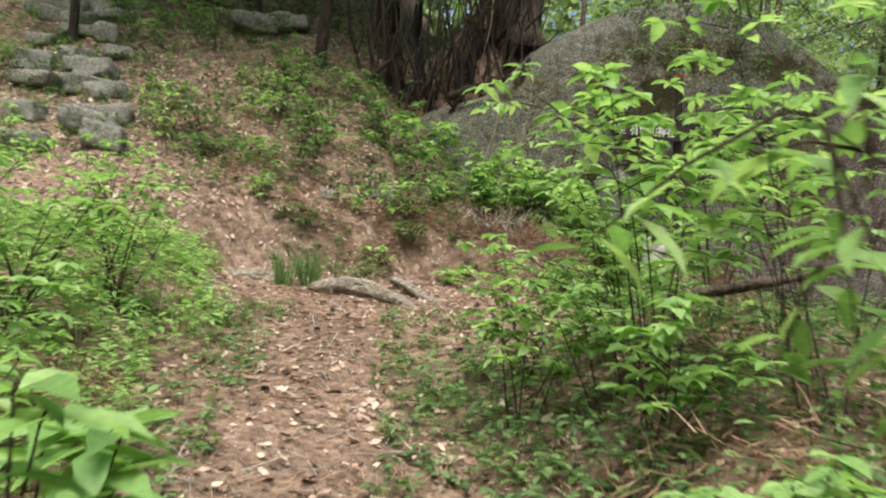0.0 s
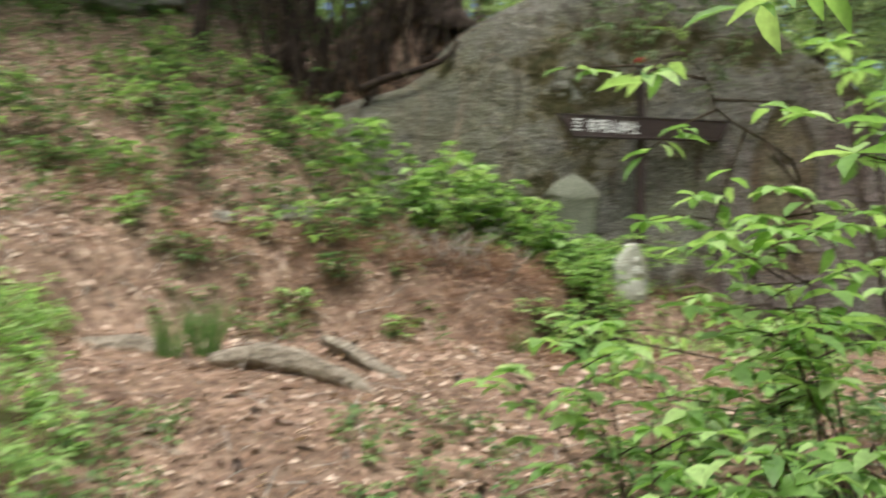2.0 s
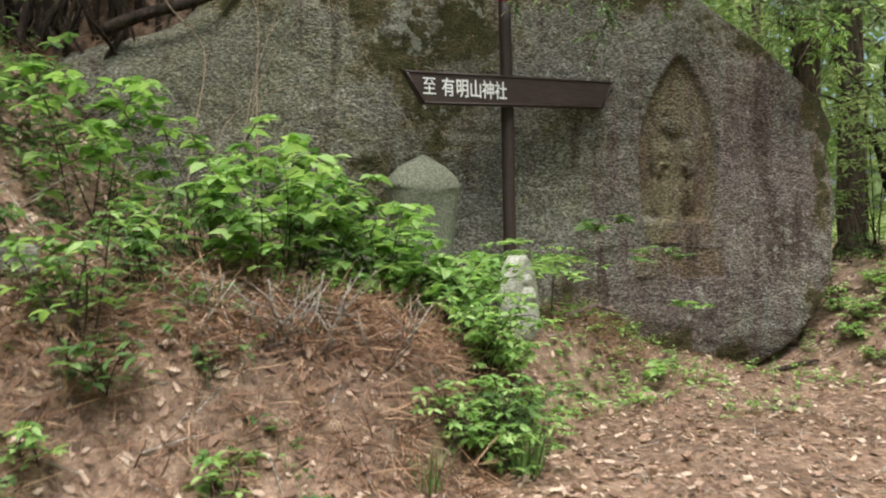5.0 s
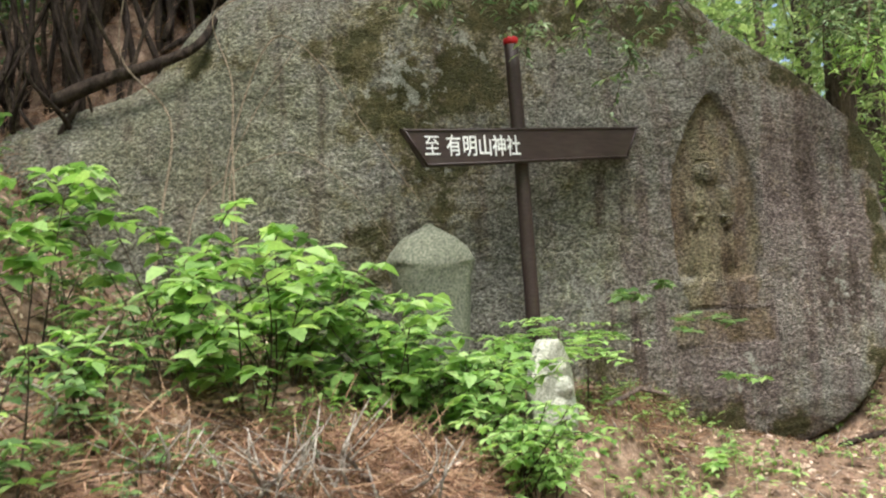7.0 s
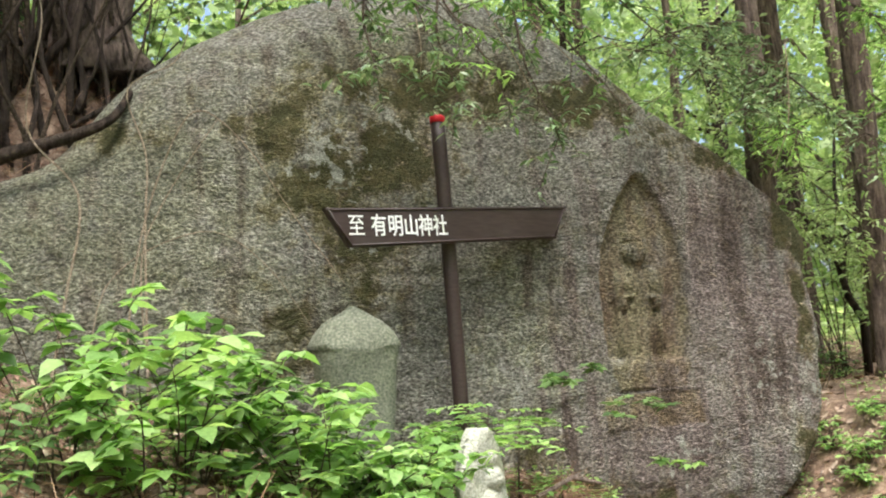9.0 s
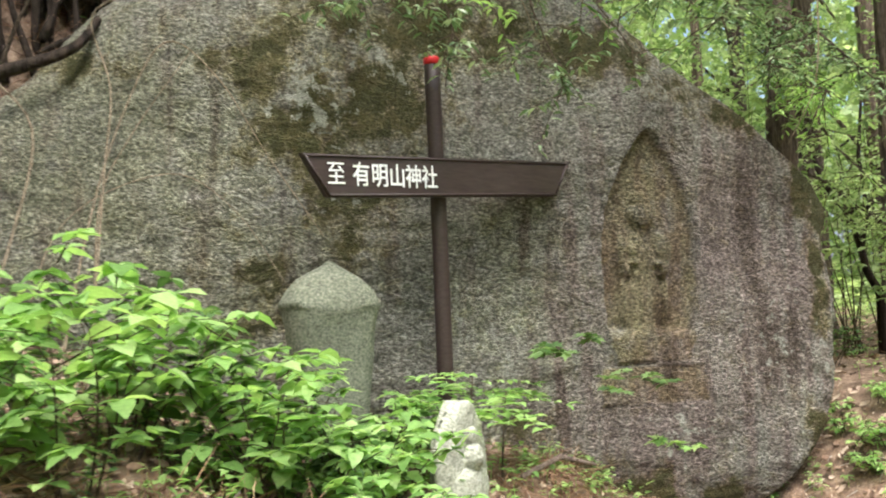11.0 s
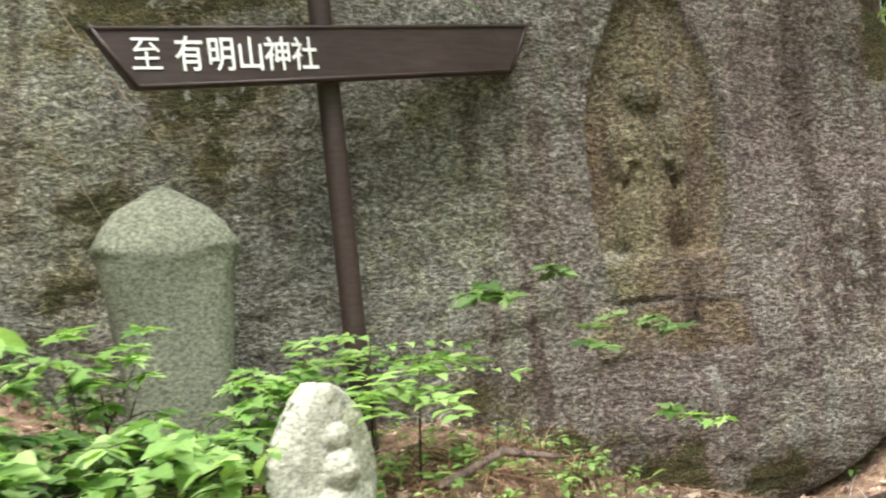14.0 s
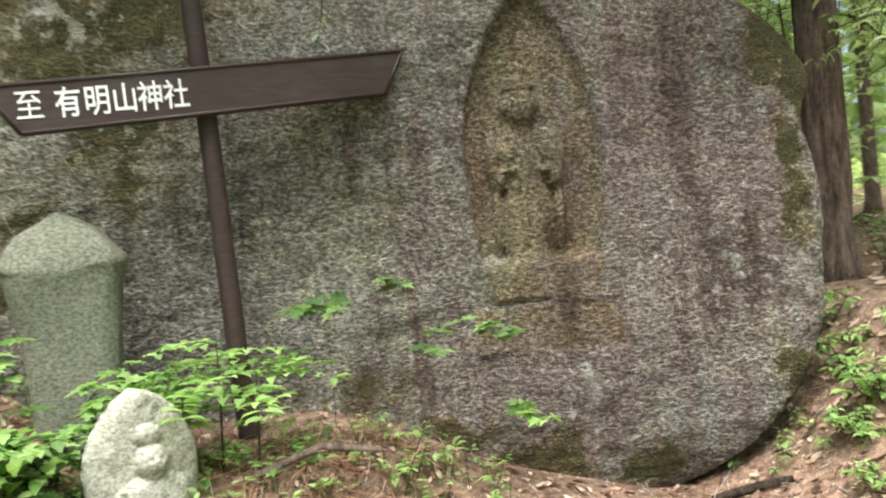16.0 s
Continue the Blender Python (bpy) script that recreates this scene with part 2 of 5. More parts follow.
def gz(x, y):
    """Height of the ground."""
    x, y = np.asarray(x, float), np.asarray(y, float)
    z = 0.10 + 0.205 * y
    z = np.where(y > 0, -np.log(np.exp(-z * 6) + np.exp(-1.80 * 6)) / 6, z)
    z = np.maximum(z, -2.5)
    z = z - 0.075 * np.clip(x, 0, 3.2) * ss(5.5, 8, y)
    z = z + 0.95 * ss(6.05, 7.8, x) * ss(7.5, 11, y) + 0.035 * np.clip(x - 8, 0, 40)
    z = z + 0.25 * ss(3.6, 5.0, x) * ss(9.5, 11.5, y) * (1 - ss(5.0, 6.2, x))
    # undergrowth banks beside the path
    z = z + 0.45 * ss(0.55, 1.7, x) * (1 - ss(4.6, 6.2, y)) + 0.35 * ss(-0.95, -2.2, x) * (1 - ss(7, 9, y))
    # the bank and the hillside
    foot = 8.65 - 0.5 * ss(-0.2, -2.0, x) + 1.75 * ss(1.4, 3.4, x) + 0.9 * ss(3.4, 5.2, x)
    s = y - foot
    fade = 1 - ss(3.8, 5.4, x)
    slope = 0.55 - 0.33 * ss(-0.5, 1.3, x) - 0.10 * ss(1.3, 3.2, x)
    z = z + fade * (0.50 * ss(0, 0.5, s) + slope * np.clip(s - 0.3, 0, 16))
    z = z + 2.0 * ss(12.75, 13.6, y) * (1 - ss(2.2, 4.0, x)) * ss(0.1, 1.4, x)
    z = z + 0.7 * ss(13.3, 14.3, y) * (1 - ss(2.2, 3.4, x)) * ss(-0.6, 0.6, x)
    z = z + 0.030 * np.sin(2.1 * x + 0.7 * y) * np.sin(1.7 * y - 0.9 * x + 1) + 0.018 * np.sin(5.3 * x + 2.0 * y + 2) * np.sin(4.7 * y - 1.3 * x)
    z = z + 0.05 * ss(0.2, 1.2, s) * fade * np.sin(6.1 * x + 1.1 * y) * np.sin(5.2 * y + 2.2 * x)
    return z


def g(x, y):
    return float(gz(x, y))


class Build:
    """Vertices and faces of one mesh."""

    def __init__(self):
        self.v, self.f = [], []

    def tube(self, points, radii, sides=6, wobble=0.0):
        points = [Vector(p) for p in points]
        base = len(self.v)
        for i, p in enumerate(points):
            d = (points[min(i + 1, len(points) - 1)] - points[max(i - 1, 0)]).normalized()
            a = d.orthogonal().normalized() if i == 0 else (a - d * a.dot(d)).normalized()
            c = d.cross(a)
            for k in range(sides):
                t = 2 * math.pi * k / sides
                r = radii[i] * (1 + wobble * noise.noise((p + a * math.cos(t) * 0.6 + c * math.sin(t) * 0.6) * 2.3))
                self.v.append(p + (a * math.cos(t) + c * math.sin(t)) * r)
        for i in range(len(points) - 1):
            for k in range(sides):
                q = base + i * sides
                self.f.append((q + k, q + (k + 1) % sides, q + sides + (k + 1) % sides, q + sides + k))
        self.f.append(tuple(base + k for k in reversed(range(sides))))
        self.f.append(tuple(base + (len(points) - 1) * sides + k for k in range(sides)))
        return self

    def add(self, verts, faces):
        o = len(self.v)
        self.v += [Vector(p) for p in verts]
        self.f += [tuple(i + o for i in f) for f in faces]
        return self


def mesh_of(name, verts, faces, material, smooth=True):
    me = bpy.data.meshes.new(name)
    me.from_pydata(verts if isinstance(verts, list) else verts.tolist(), [], faces if isinstance(faces, list) else faces.tolist())
    me.materials.append(material)
    if smooth:
        me.shade_smooth()
    return me


def thing(name, at, label, category, group="", kind=""):
    """An empty at a thing's base, to carry its parts."""
    return_ob = new(name)
    return_ob.location = at
    return_ob.empty_display_size = 0.1
    return tagged(return_ob, label, category, group, kind)


def part(name, shape, material, parent, label="", smooth=True):
    """One mesh under a thing or part; shape is given in world places."""
    verts, faces = (shape.v, shape.f) if isinstance(shape, Build) else shape
    o = parent
    base = Vector((0, 0, 0))
    while o:
        base += o.location
        o = o.parent
    ob = new(name, mesh_of(name, (np.array(verts, float).reshape(-1, 3) - np.array(base)), faces, material, smooth))
    ob.parent = parent
    return tagged(ob, label)


# leaf outlines: along the leaf, across it, out of its plane
OVATE = (np.array([(0, 0, 0), (0.33, 0.24, 0.05), (0.36, 0, -0.03), (0.33, -0.24, 0.05), (0.70, 0.19, 0.0), (0.70, 0, -0.08), (0.70, -0.19, 0.0), (1.0, 0, -0.20)]),
         [(0, 2, 1), (0, 3, 2), (1, 2, 5, 4), (2, 3, 6, 5), (4, 5, 7), (5, 6, 7)])
BROAD = (np.array([(0, 0, 0), (0.22, 0.33, 0.05), (0.36, 0, -0.02), (0.22, -0.33, 0.05), (0.60, 0.27, 0.0), (0.68, 0, -0.07), (0.60, -0.27, 0.0), (1.0, 0, -0.20)]), OVATE[1])
LANCE = (np.array([(0, 0, 0), (0.35, 0.15, 0.04), (0.36, 0, -0.02), (0.35, -0.15, 0.04), (0.70, 0.12, -0.02), (0.70, 0, -0.09), (0.70, -0.12, -0.02), (1.0, 0, -0.22)]), OVATE[1])
LOBED = (np.array([(0, 0, 0), (0.12, 0.42, 0.04), (0.34, 0.20, 0.0), (0.62, 0.40, -0.03), (0.62, 0.16, -0.04), (1.0, 0, -0.14), (0.62, -0.16, -0.04), (0.62, -0.40, -0.03), (0.34, -0.20, 0.0), (0.12, -0.42, 0.04)]),
         [(0, 2, 1), (0, 4, 3, 2), (0, 6, 5, 4), (0, 8, 7, 6), (0, 9, 8)])
CURLED = (np.array([(0, 0, 0.05), (0.3, 0.22, 0.14), (0.35, 0, 0), (0.3, -0.22, 0.10), (0.72, 0.18, 0.16), (0.7, 0, 0.03), (0.72, -0.18, 0.06), (1.0, 0.03, 0.16)]), OVATE[1])
BLADE = (np.array([(0, 0.5, 0), (0, -0.5, 0), (0.55, 0.32, 0.04), (0.55, -0.32, 0.04), (1.0, 0, -0.06)]), [(0, 1, 3, 2), (2, 3, 4)])
SPRIG = (np.array([(0, 0, 0), (0.5, 0.28, 0.06), (1.0, 0, -0.06), (0.5, -0.28, 0.06)]), [(0, 3, 2), (0, 2, 1)])


def leaves(shape, places, ways, ups, sizes, widths=None):
    """Many leaves at once: verts and faces."""
    tv, tf = shape
    P, D, U = (np.array(a, float).reshape(-1, 3) for a in (places, ways, ups))
    S = np.array(sizes, float).reshape(-1, 1, 1)
    W = S if widths is None else np.array(widths, float).reshape(-1, 1, 1)
    D = D / np.linalg.norm(D, axis=1, keepdims=True)
    R = np.cross(U, D)
    R = R / np.maximum(np.linalg.norm(R, axis=1, keepdims=True), 1e-6)
    N = np.cross(D, R)
    V = P[:, None] + S * tv[None, :, 0:1] * D[:, None] + W * tv[None, :, 1:2] * R[:, None] + S * tv[None, :, 2:3] * N[:, None]
    k = len(tv)
    faces = [tuple(i + n * k for i in f) for n in range(len(P)) for f in tf]
    return V.reshape(-1, 3), faces


def joined(*shapes):
    verts, faces, o = [], [], 0
    for v, f in shapes:
        verts.append(np.array(v, float).reshape(-1, 3))
        faces += [tuple(i + o for i in q) for q in f]
        o += len(verts[-1])
    return np.concatenate(verts), faces


rng = np.random.default_rng(7)


def unit(n, up=0.0):
    a = rng.normal(size=(n, 3))
    a[:, 2] += up
    return a / np.linalg.norm(a, axis=1, keepdims=True)

# ---- ground ----


def spaced(lo, hi, step, far, grow=1.35):
    mid = list(np.arange(lo, hi + step / 2, step))
    s, a, out_hi, out_lo = step, mid[-1], [], []
    while a < far:
        s *= grow
        a += s
        out_hi.append(a)
    s, a = step, mid[0]
    while a > -far:
        s *= grow
        a -= s
        out_lo.append(a)
    return np.array(out_lo[::-1] + mid + out_hi)


gx, gy = spaced(-7, 12, 0.08, 400), spaced(-3, 18, 0.08, 400)
X, Y = np.meshgrid(gx, gy)
Z = gz(X, Y)
rows, cols = X.shape
idx = np.arange(rows * cols).reshape(rows, cols)
quads = np.stack([idx[:-1, :-1], idx[:-1, 1:], idx[1:, 1:], idx[1:, :-1]], -1).reshape(-1, 4)
ground = new("ground", mesh_of("ground", np.stack([X, Y, Z], -1).reshape(-1, 3), quads, FLOOR))
tagged(ground, "reddish-brown forest floor of pine needles and dry leaves", "ground", kind="structure")

# ---- the great boulder with the carved niche ----
EDGE = [(0.10, 4.05), (0.7, 4.36), (1.35, 4.58), (1.9, 5.18), (2.6, 5.62), (3.4, 5.92), (4.4, 5.92), (5.40, 5.36), (6.05, 4.72), (6.40, 4.36),
        (6.74, 4.08), (6.93, 3.80), (6.86, 3.55), (6.91, 3.28), (6.92, 2.80), (6.84, 2.34), (6.62, 1.97), (6.30, 1.72), (5.95, 1.50), (5.2, 1.12), (4.2, 1.08), (2.0, 1.3), (0.3, 2.0), (-0.35, 3.2)]


def closed_curve(points, n=12):
    p, out = np.array(points, float), []
    for i in range(len(p)):
        a, b, c, d = p[i - 1], p[i], p[(i + 1) % len(p)], p[(i + 2) % len(p)]
        for t in np.arange(n) / n:
            out.append(0.5 * (2 * b + (c - a) * t + (2 * a - 5 * b + 4 * c - d) * t * t + (3 * b - a - 3 * c + d) * t ** 3))
    return np.array(out)


outline = closed_curve(EDGE, 10)
step = 0.0135
bx, bz = np.arange(-0.5, 7.0, step), np.arange(0.95, 6.2, step)
BX, BZ = np.meshgrid(bx, bz)
pts = np.stack([BX.ravel(), BZ.ravel()], -1)
a, c = outline, np.roll(outline, -1, 0)
best, near = np.full(len(pts), 1e9), np.zeros_like(pts)
inside = np.zeros(len(pts), bool)
for p, q in zip(a, c):
    e = q - p
    t = np.clip(((pts - p) @ e) / (e @ e), 0, 1)
    w = p + t[:, None] * e
    d = np.linalg.norm(pts - w, axis=1)
    better = d < best
    best[better], near[better] = d[better], w[better]
    cross = (p[1] > pts[:, 1]) != (q[1] > pts[:, 1])
    with np.errstate(divide="ignore", invalid="ignore"):
        inside ^= cross & (pts[:, 0] < (q[0] - p[0]) * (pts[:, 1] - p[1]) / (q[1] - p[1]) + p[0])
dist = np.where(inside, best, -best)
keep = dist > -step * 0.75
pos2 = np.where((dist < step * 0.25)[:, None] & keep[:, None], near, pts)
dist = np.maximum(dist, 0)


def face_y(x):
    """The boulder's face in plan."""
    return 12.07 - 0.27 * (x - 4.12) + 0.03 * np.clip(x - 5.9, 0, 2) ** 2


px, pz = pos2[:, 0], pos2[:, 1]
lump = np.array([noise.fractal(Vector((x * 0.7, 3.1, z * 0.7)), 0.9, 2.0, 4) if k else 0 for x, z, k in zip(px, pz, keep)])
rough = np.array([noise.fractal(Vector((x * 6, 9.1, z * 8)), 0.7, 2.0, 5) if k else 0 for x, z, k in zip(px, pz, keep)])


def bell(x, z, cx, cz, rx, rz, power=2.0):
    q = ((x - cx) / rx) ** 2 + ((z - cz) / rz) ** 2
    return np.clip(1 - q, 0, 1) ** (1 / power)


# the niche is a pointed arch; u runs across it, v up it
u, v = px - 5.41, pz
half = 0.368 * np.clip(1 - np.clip((v - 3.55) / 0.83, 0, 1) ** 1.75, 0, 1) ** 0.74 * (0.89 + 0.11 * ss(2.9, 3.5, v))
niche = ss(-0.012, 0.030, half - np.abs(u)) * ss(2.90, 2.97, v) * ss(4.39, 4.35, v)
fig = np.zeros_like(u)
w = u + 0.04
for cx, cz, rx, rz, h, pw in ((0, 3.77, 0.082, 0.125, 0.110, 2.0), (0, 3.868, 0.090, 0.024, 0.092, 1.2), (0, 3.90, 0.065, 0.035, 0.080, 1.3), (0, 3.95, 0.035, 0.06, 0.05, 1.2), (0, 3.66, 0.055, 0.07, 0.06, 1.8),
                              (-0.095, 3.53, 0.105, 0.135, 0.070, 1.6), (0.095, 3.53, 0.105, 0.135, 0.070, 1.6), (0, 3.42, 0.125, 0.26, 0.066, 2.5), (0, 3.12, 0.155, 0.30, 0.060, 3),
                              (-0.175, 3.50, 0.040, 0.14, 0.080, 1.6), (0.175, 3.50, 0.040, 0.14, 0.080, 1.6), (-0.15, 3.38, 0.050, 0.08, 0.080, 1.4), (0.15, 3.38, 0.050, 0.08, 0.080, 1.4),
                              (-0.095, 3.425, 0.085, 0.034, 0.090, 1.3), (0.085, 3.415, 0.080, 0.034, 0.088, 1.3), (-0.165, 3.16, 0.030, 0.22, 0.066, 2), (0.165, 3.16, 0.030, 0.22, 0.060, 2),
                              (-0.07, 3.10, 0.022, 0.22, 0.074, 2), (0.07, 3.10, 0.022, 0.22, 0.074, 2), (0, 3.77, 0.016, 0.04, 0.108, 1.4), (-0.085, 3.78, 0.014, 0.06, 0.06, 1.5), (0.085, 3.78, 0.014, 0.06, 0.06, 1.5)):
    fig = np.maximum(fig, h * bell(w, v, cx, cz, rx, rz, pw))
fig -= 0.009 * (bell(w, v, -0.033, 3.80, 0.024, 0.016) + bell(w, v, 0.033, 3.80, 0.024, 0.016)) + 0.010 * bell(w, v, 0, 3.715, 0.03, 0.010)
fig -= 0.012 * (bell(w, v, -0.045, 3.50, 0.010, 0.13) + bell(w, v, 0.045, 3.50, 0.010, 0.13)) + 0.008 * np.cos(w * 95) * bell(w, v, 0, 3.17, 0.15, 0.20, 1)
fig -= 0.008 * (bell(w, v, 0, 3.645, 0.12, 0.012) + bell(w, v, 0, 3.37, 0.11, 0.012) + bell(w, v, 0, 3.84, 0.08, 0.008))
plinth = ss(-0.01, 0.014, 0.27 - np.abs(u) + 0.06 * ss(2.70, 2.95, v)) * ss(2.70, 2.73, v) * ss(2.99, 2.95, v)
petals = plinth * (0.022 + 0.014 * np.abs(np.cos((u + 0.02) * 15)) * ss(2.72, 2.95, v))
lower = ss(-0.01, 0.012, 0.385 - np.abs(u)) * ss(2.415, 2.435, v) * ss(2.70, 2.675, v)
carve = 0.080 * niche - 1.0 * fig * niche - 0.25 * petals + 0.006 * lower
carve += 0.014 * (np.abs(u - 0.15 + 0.04 * (2.92 - v)) < 0.014) * ss(2.40, 2.45, v) * ss(2.95, 2.90, v)
carved = np.clip(niche + lower + plinth, 0, 1)
flank = ss(5.6, 6.4, px)
w = np.clip(1 - dist / (0.50 - 0.22 * flank), 0, 1)
py = face_y(px) + (0.42 - 0.35 * flank) * (1 - np.sqrt(np.clip(1 - w * w, 0, 1))) + (0.07 * lump + 0.015 * rough) * (1 - 0.8 * carved) + carve
py = py + 0.05 * np.clip(1.75 - pz + 0.3, 0, 1) + 0.10 * np.clip(pz - 4.6, 0, 2) ** 1.5 - 0.12 * bell(px, pz, 3.0, 4.0, 3.0, 1.8, 1)
number = -np.ones(len(pts), int)
number[keep] = np.arange(keep.sum())
grid = np.arange(len(pts)).reshape(BX.shape)
cell = np.stack([grid[:-1, :-1], grid[:-1, 1:], grid[1:, 1:], grid[1:, :-1]], -1).reshape(-1, 4)
cell = number[cell[keep[cell].all(1)]]
verts = np.stack([px, py, pz], -1)[keep]
e = np.concatenate([cell[:, [0, 1]], cell[:, [1, 2]], cell[:, [2, 3]], cell[:, [3, 0]]])
key = np.sort(e, 1) @ np.array([10 ** 7, 1])
_, first, count = np.unique(key, return_index=True, return_counts=True)
rim = e[first[count == 1]]
middle_at = np.array([3.4, 14.2, 3.4])
faces, extra, layer = cell.tolist(), [], {}
ring = np.unique(rim)
rings = [ring]
for depth, shrink in ((0.35, 0.0), (1.0, 0.05), (1.7, 0.22), (2.2, 0.55), (2.4, 0.97)):
    start = len(verts)
    nv = verts[ring].copy()
    nv[:, 1] += depth
    nv[:, [0, 2]] += (middle_at[[0, 2]] - nv[:, [0, 2]]) * shrink
    layer = dict(zip(ring.tolist(), range(start, start + len(ring))))
    prev = rings[-1] if isinstance(rings[-1], dict) else dict(zip(ring.tolist(), ring.tolist()))
    verts = np.concatenate([verts, nv])
    faces += [(prev[q], prev[p], layer[p], layer[q]) for p, q in rim.tolist()]
    rings.append(layer)
boulder = new("boulder", mesh_of("boulder", verts, faces, GRANITE))
tagged(boulder, "huge grey mossy granite boulder with a figure carved in a niche", "boulder")


def mask(name, *spots, extra=None):
    """A soft mask for stains with a shape of their own, and for painted shade."""
    x, z = verts[:, 0], verts[:, 2]
    val = np.zeros(len(verts))
    for cx, cz, rx, rz, k in spots:
        val = np.maximum(val, k * np.clip(1.25 - np.sqrt(((x - cx) / rx) ** 2 + ((z - cz) / rz) ** 2), 0, 1))
    if extra is not None:
        val[:len(extra)] = np.maximum(val[:len(extra)], extra)
    at = boulder.data.attributes.new(name, "FLOAT", "POINT")
    at.data.foreach_set("value", val.astype(np.float32))


mask("moss", (2.80, 4.75, 0.45, 0.45, 0.85), (3.1, 4.25, 0.65, 0.7, 0.84), (3.5, 4.5, 0.55, 0.6, 0.86), (3.3, 3.75, 0.6, 0.45, 0.72), (2.7, 3.2, 0.45, 0.5, 0.62), (3.9, 5.05, 1.3, 0.32, 0.86), (5.1, 4.95, 0.7, 0.30, 0.86), (6.1, 4.5, 0.5, 0.2, 0.80),
     (6.86, 3.85, 0.17, 0.42, 1.5), (6.70, 4.0, 0.2, 0.3, 1.3), (6.75, 3.35, 0.13, 0.6, 0.85), (5.75, 4.7, 0.5, 0.16, 0.8), (5.35, 1.78, 0.4, 0.24, 0.95), (5.9, 1.72, 0.3, 0.16, 0.85), (6.70, 2.1, 0.2, 0.3, 1.0), (4.35, 2.30, 0.55, 0.2, 0.62), (4.9, 2.0, 0.5, 0.2, 0.7), (1.7, 4.75, 0.4, 0.2, 0.7))
# damp stains and painted shade: below the board's right end, along the top
mask("damp_shade", (2.9, 4.4, 0.7, 0.8, 0.6), (4.55, 3.66, 0.28, 0.25, 0.95), (6.32, 2.75, 0.30, 0.5, 0.9), (4.4, 2.3, 0.6, 0.35, 0.8), (3.25, 3.2, 0.3, 0.6, 0.8), (5.5, 3.08, 0.14, 0.16, 0.75), (3.5, 5.3, 1.6, 0.4, 0.7), (5.53, 2.6, 0.06, 0.4, 0.7), (6.2, 3.5, 0.15, 0.9, 0.6))
mask("violet", (6.15, 3.2, 0.85, 1.4, 0.95), (5.4, 2.3, 0.9, 0.7, 0.85), (4.9, 3.4, 0.3, 0.9, 0.65))
mask("green", (1.6, 4.2, 1.8, 1.6, 0.9), (4.4, 3.3, 0.5, 0.7, 0.65), (2.5, 3.4, 0.9, 0.9, 0.8), (3.6, 5.2, 1.6, 0.6, 0.7))
mask("pale", (6.80, 3.1, 0.14, 0.5, 1.0), (6.55, 2.35, 0.30, 0.30, 0.95), (4.2, 2.95, 0.6, 0.5, 0.7), (4.6, 2.6, 0.5, 0.4, 0.6), (5.6, 4.95, 0.4, 0.25, 0.6), (5.9, 1.95, 0.6, 0.25, 0.7))
mask("lichen", (3.05, 4.5, 0.4, 0.45, 0.72), (3.5, 4.8, 0.4, 0.4, 0.62), (6.3, 2.8, 0.6, 0.8, 0.55), (4.3, 2.9, 0.7, 0.6, 0.55), (6.75, 2.6, 0.2, 0.5, 0.7), (3.3, 3.9, 0.5, 0.4, 0.55), (5.6, 2.2, 0.8, 0.4, 0.56), (5.3, 4.7, 0.9, 0.3, 0.58))
mask("ochre", (5.4, 2.55, 0.4, 0.2, 0.75), (3.2, 4.4, 0.5, 0.6, 0.45), extra=np.maximum(niche, np.maximum(0.85 * lower, 0.8 * plinth))[keep])


# ---- standing stone, small statue, signpost ----


def standing_stone(x, y, top):
    """A tapering stone slab with a low pointed cap."""
    base = g(x, y) - 0.05
    bld = Build()
    prof = [(0.0, 0.205), (0.25, 0.21), (0.5, 0.235), (0.70, 0.262), (0.765, 0.283), (0.785, 0.295), (0.805, 0.294), (0.86, 0.255), (0.92, 0.19), (0.965, 0.09), (0.985, 0.04), (1.0, 0.02)]
    H, n = top - base, 40
    rings = []
    for f, r in prof:
        ring = []
        for k in range(n):
            t = 2 * math.pi * k / n
            cx, sy = math.cos(t), math.sin(t)
            sx = math.copysign(abs(cx) ** 0.55, cx) * r
            dy = math.copysign(abs(sy) ** 0.55, sy) * r * 0.62
            p = Vector((x + sx, y + dy, base + f * H))
            ring.append(p + Vector((1, 1, 0.5)) * 0.022 * noise.fractal(p * 5, 0.8, 2, 4))
        rings.append(ring)
    fine = []
    for r0, r1 in zip(rings, rings[1:]):
        for t in (0, 0.33, 0.66):
            fine.append([p.lerp(q, t) + Vector((0.004, 0.008, 0)) * noise.noise(p.lerp(q, t) * 20) for p, q in zip(r0, r1)])
    fine.append(rings[-1])
    vs = [p for r in fine for p in r]
    fs = [(i * n + k, i * n + (k + 1) % n, (i + 1) * n + (k + 1) % n, (i + 1) * n + k) for i in range(len(fine) - 1) for k in range(n)]
    fs += [tuple(range((len(fine) - 1) * n, len(fine) * n)), tuple(reversed(range(n)))]
    o = Vector((x, y, base))
    ob = new("standing_stone", mesh_of("standing_stone", [tuple(p - o) for p in vs], fs, MOSSY_STONE))
    ob.location = o
    return tagged(ob, "weathered grey-green standing stone with pointed cap beside the boulder", "stone slab")


standing_stone(2.970, 11.79, 3.42)


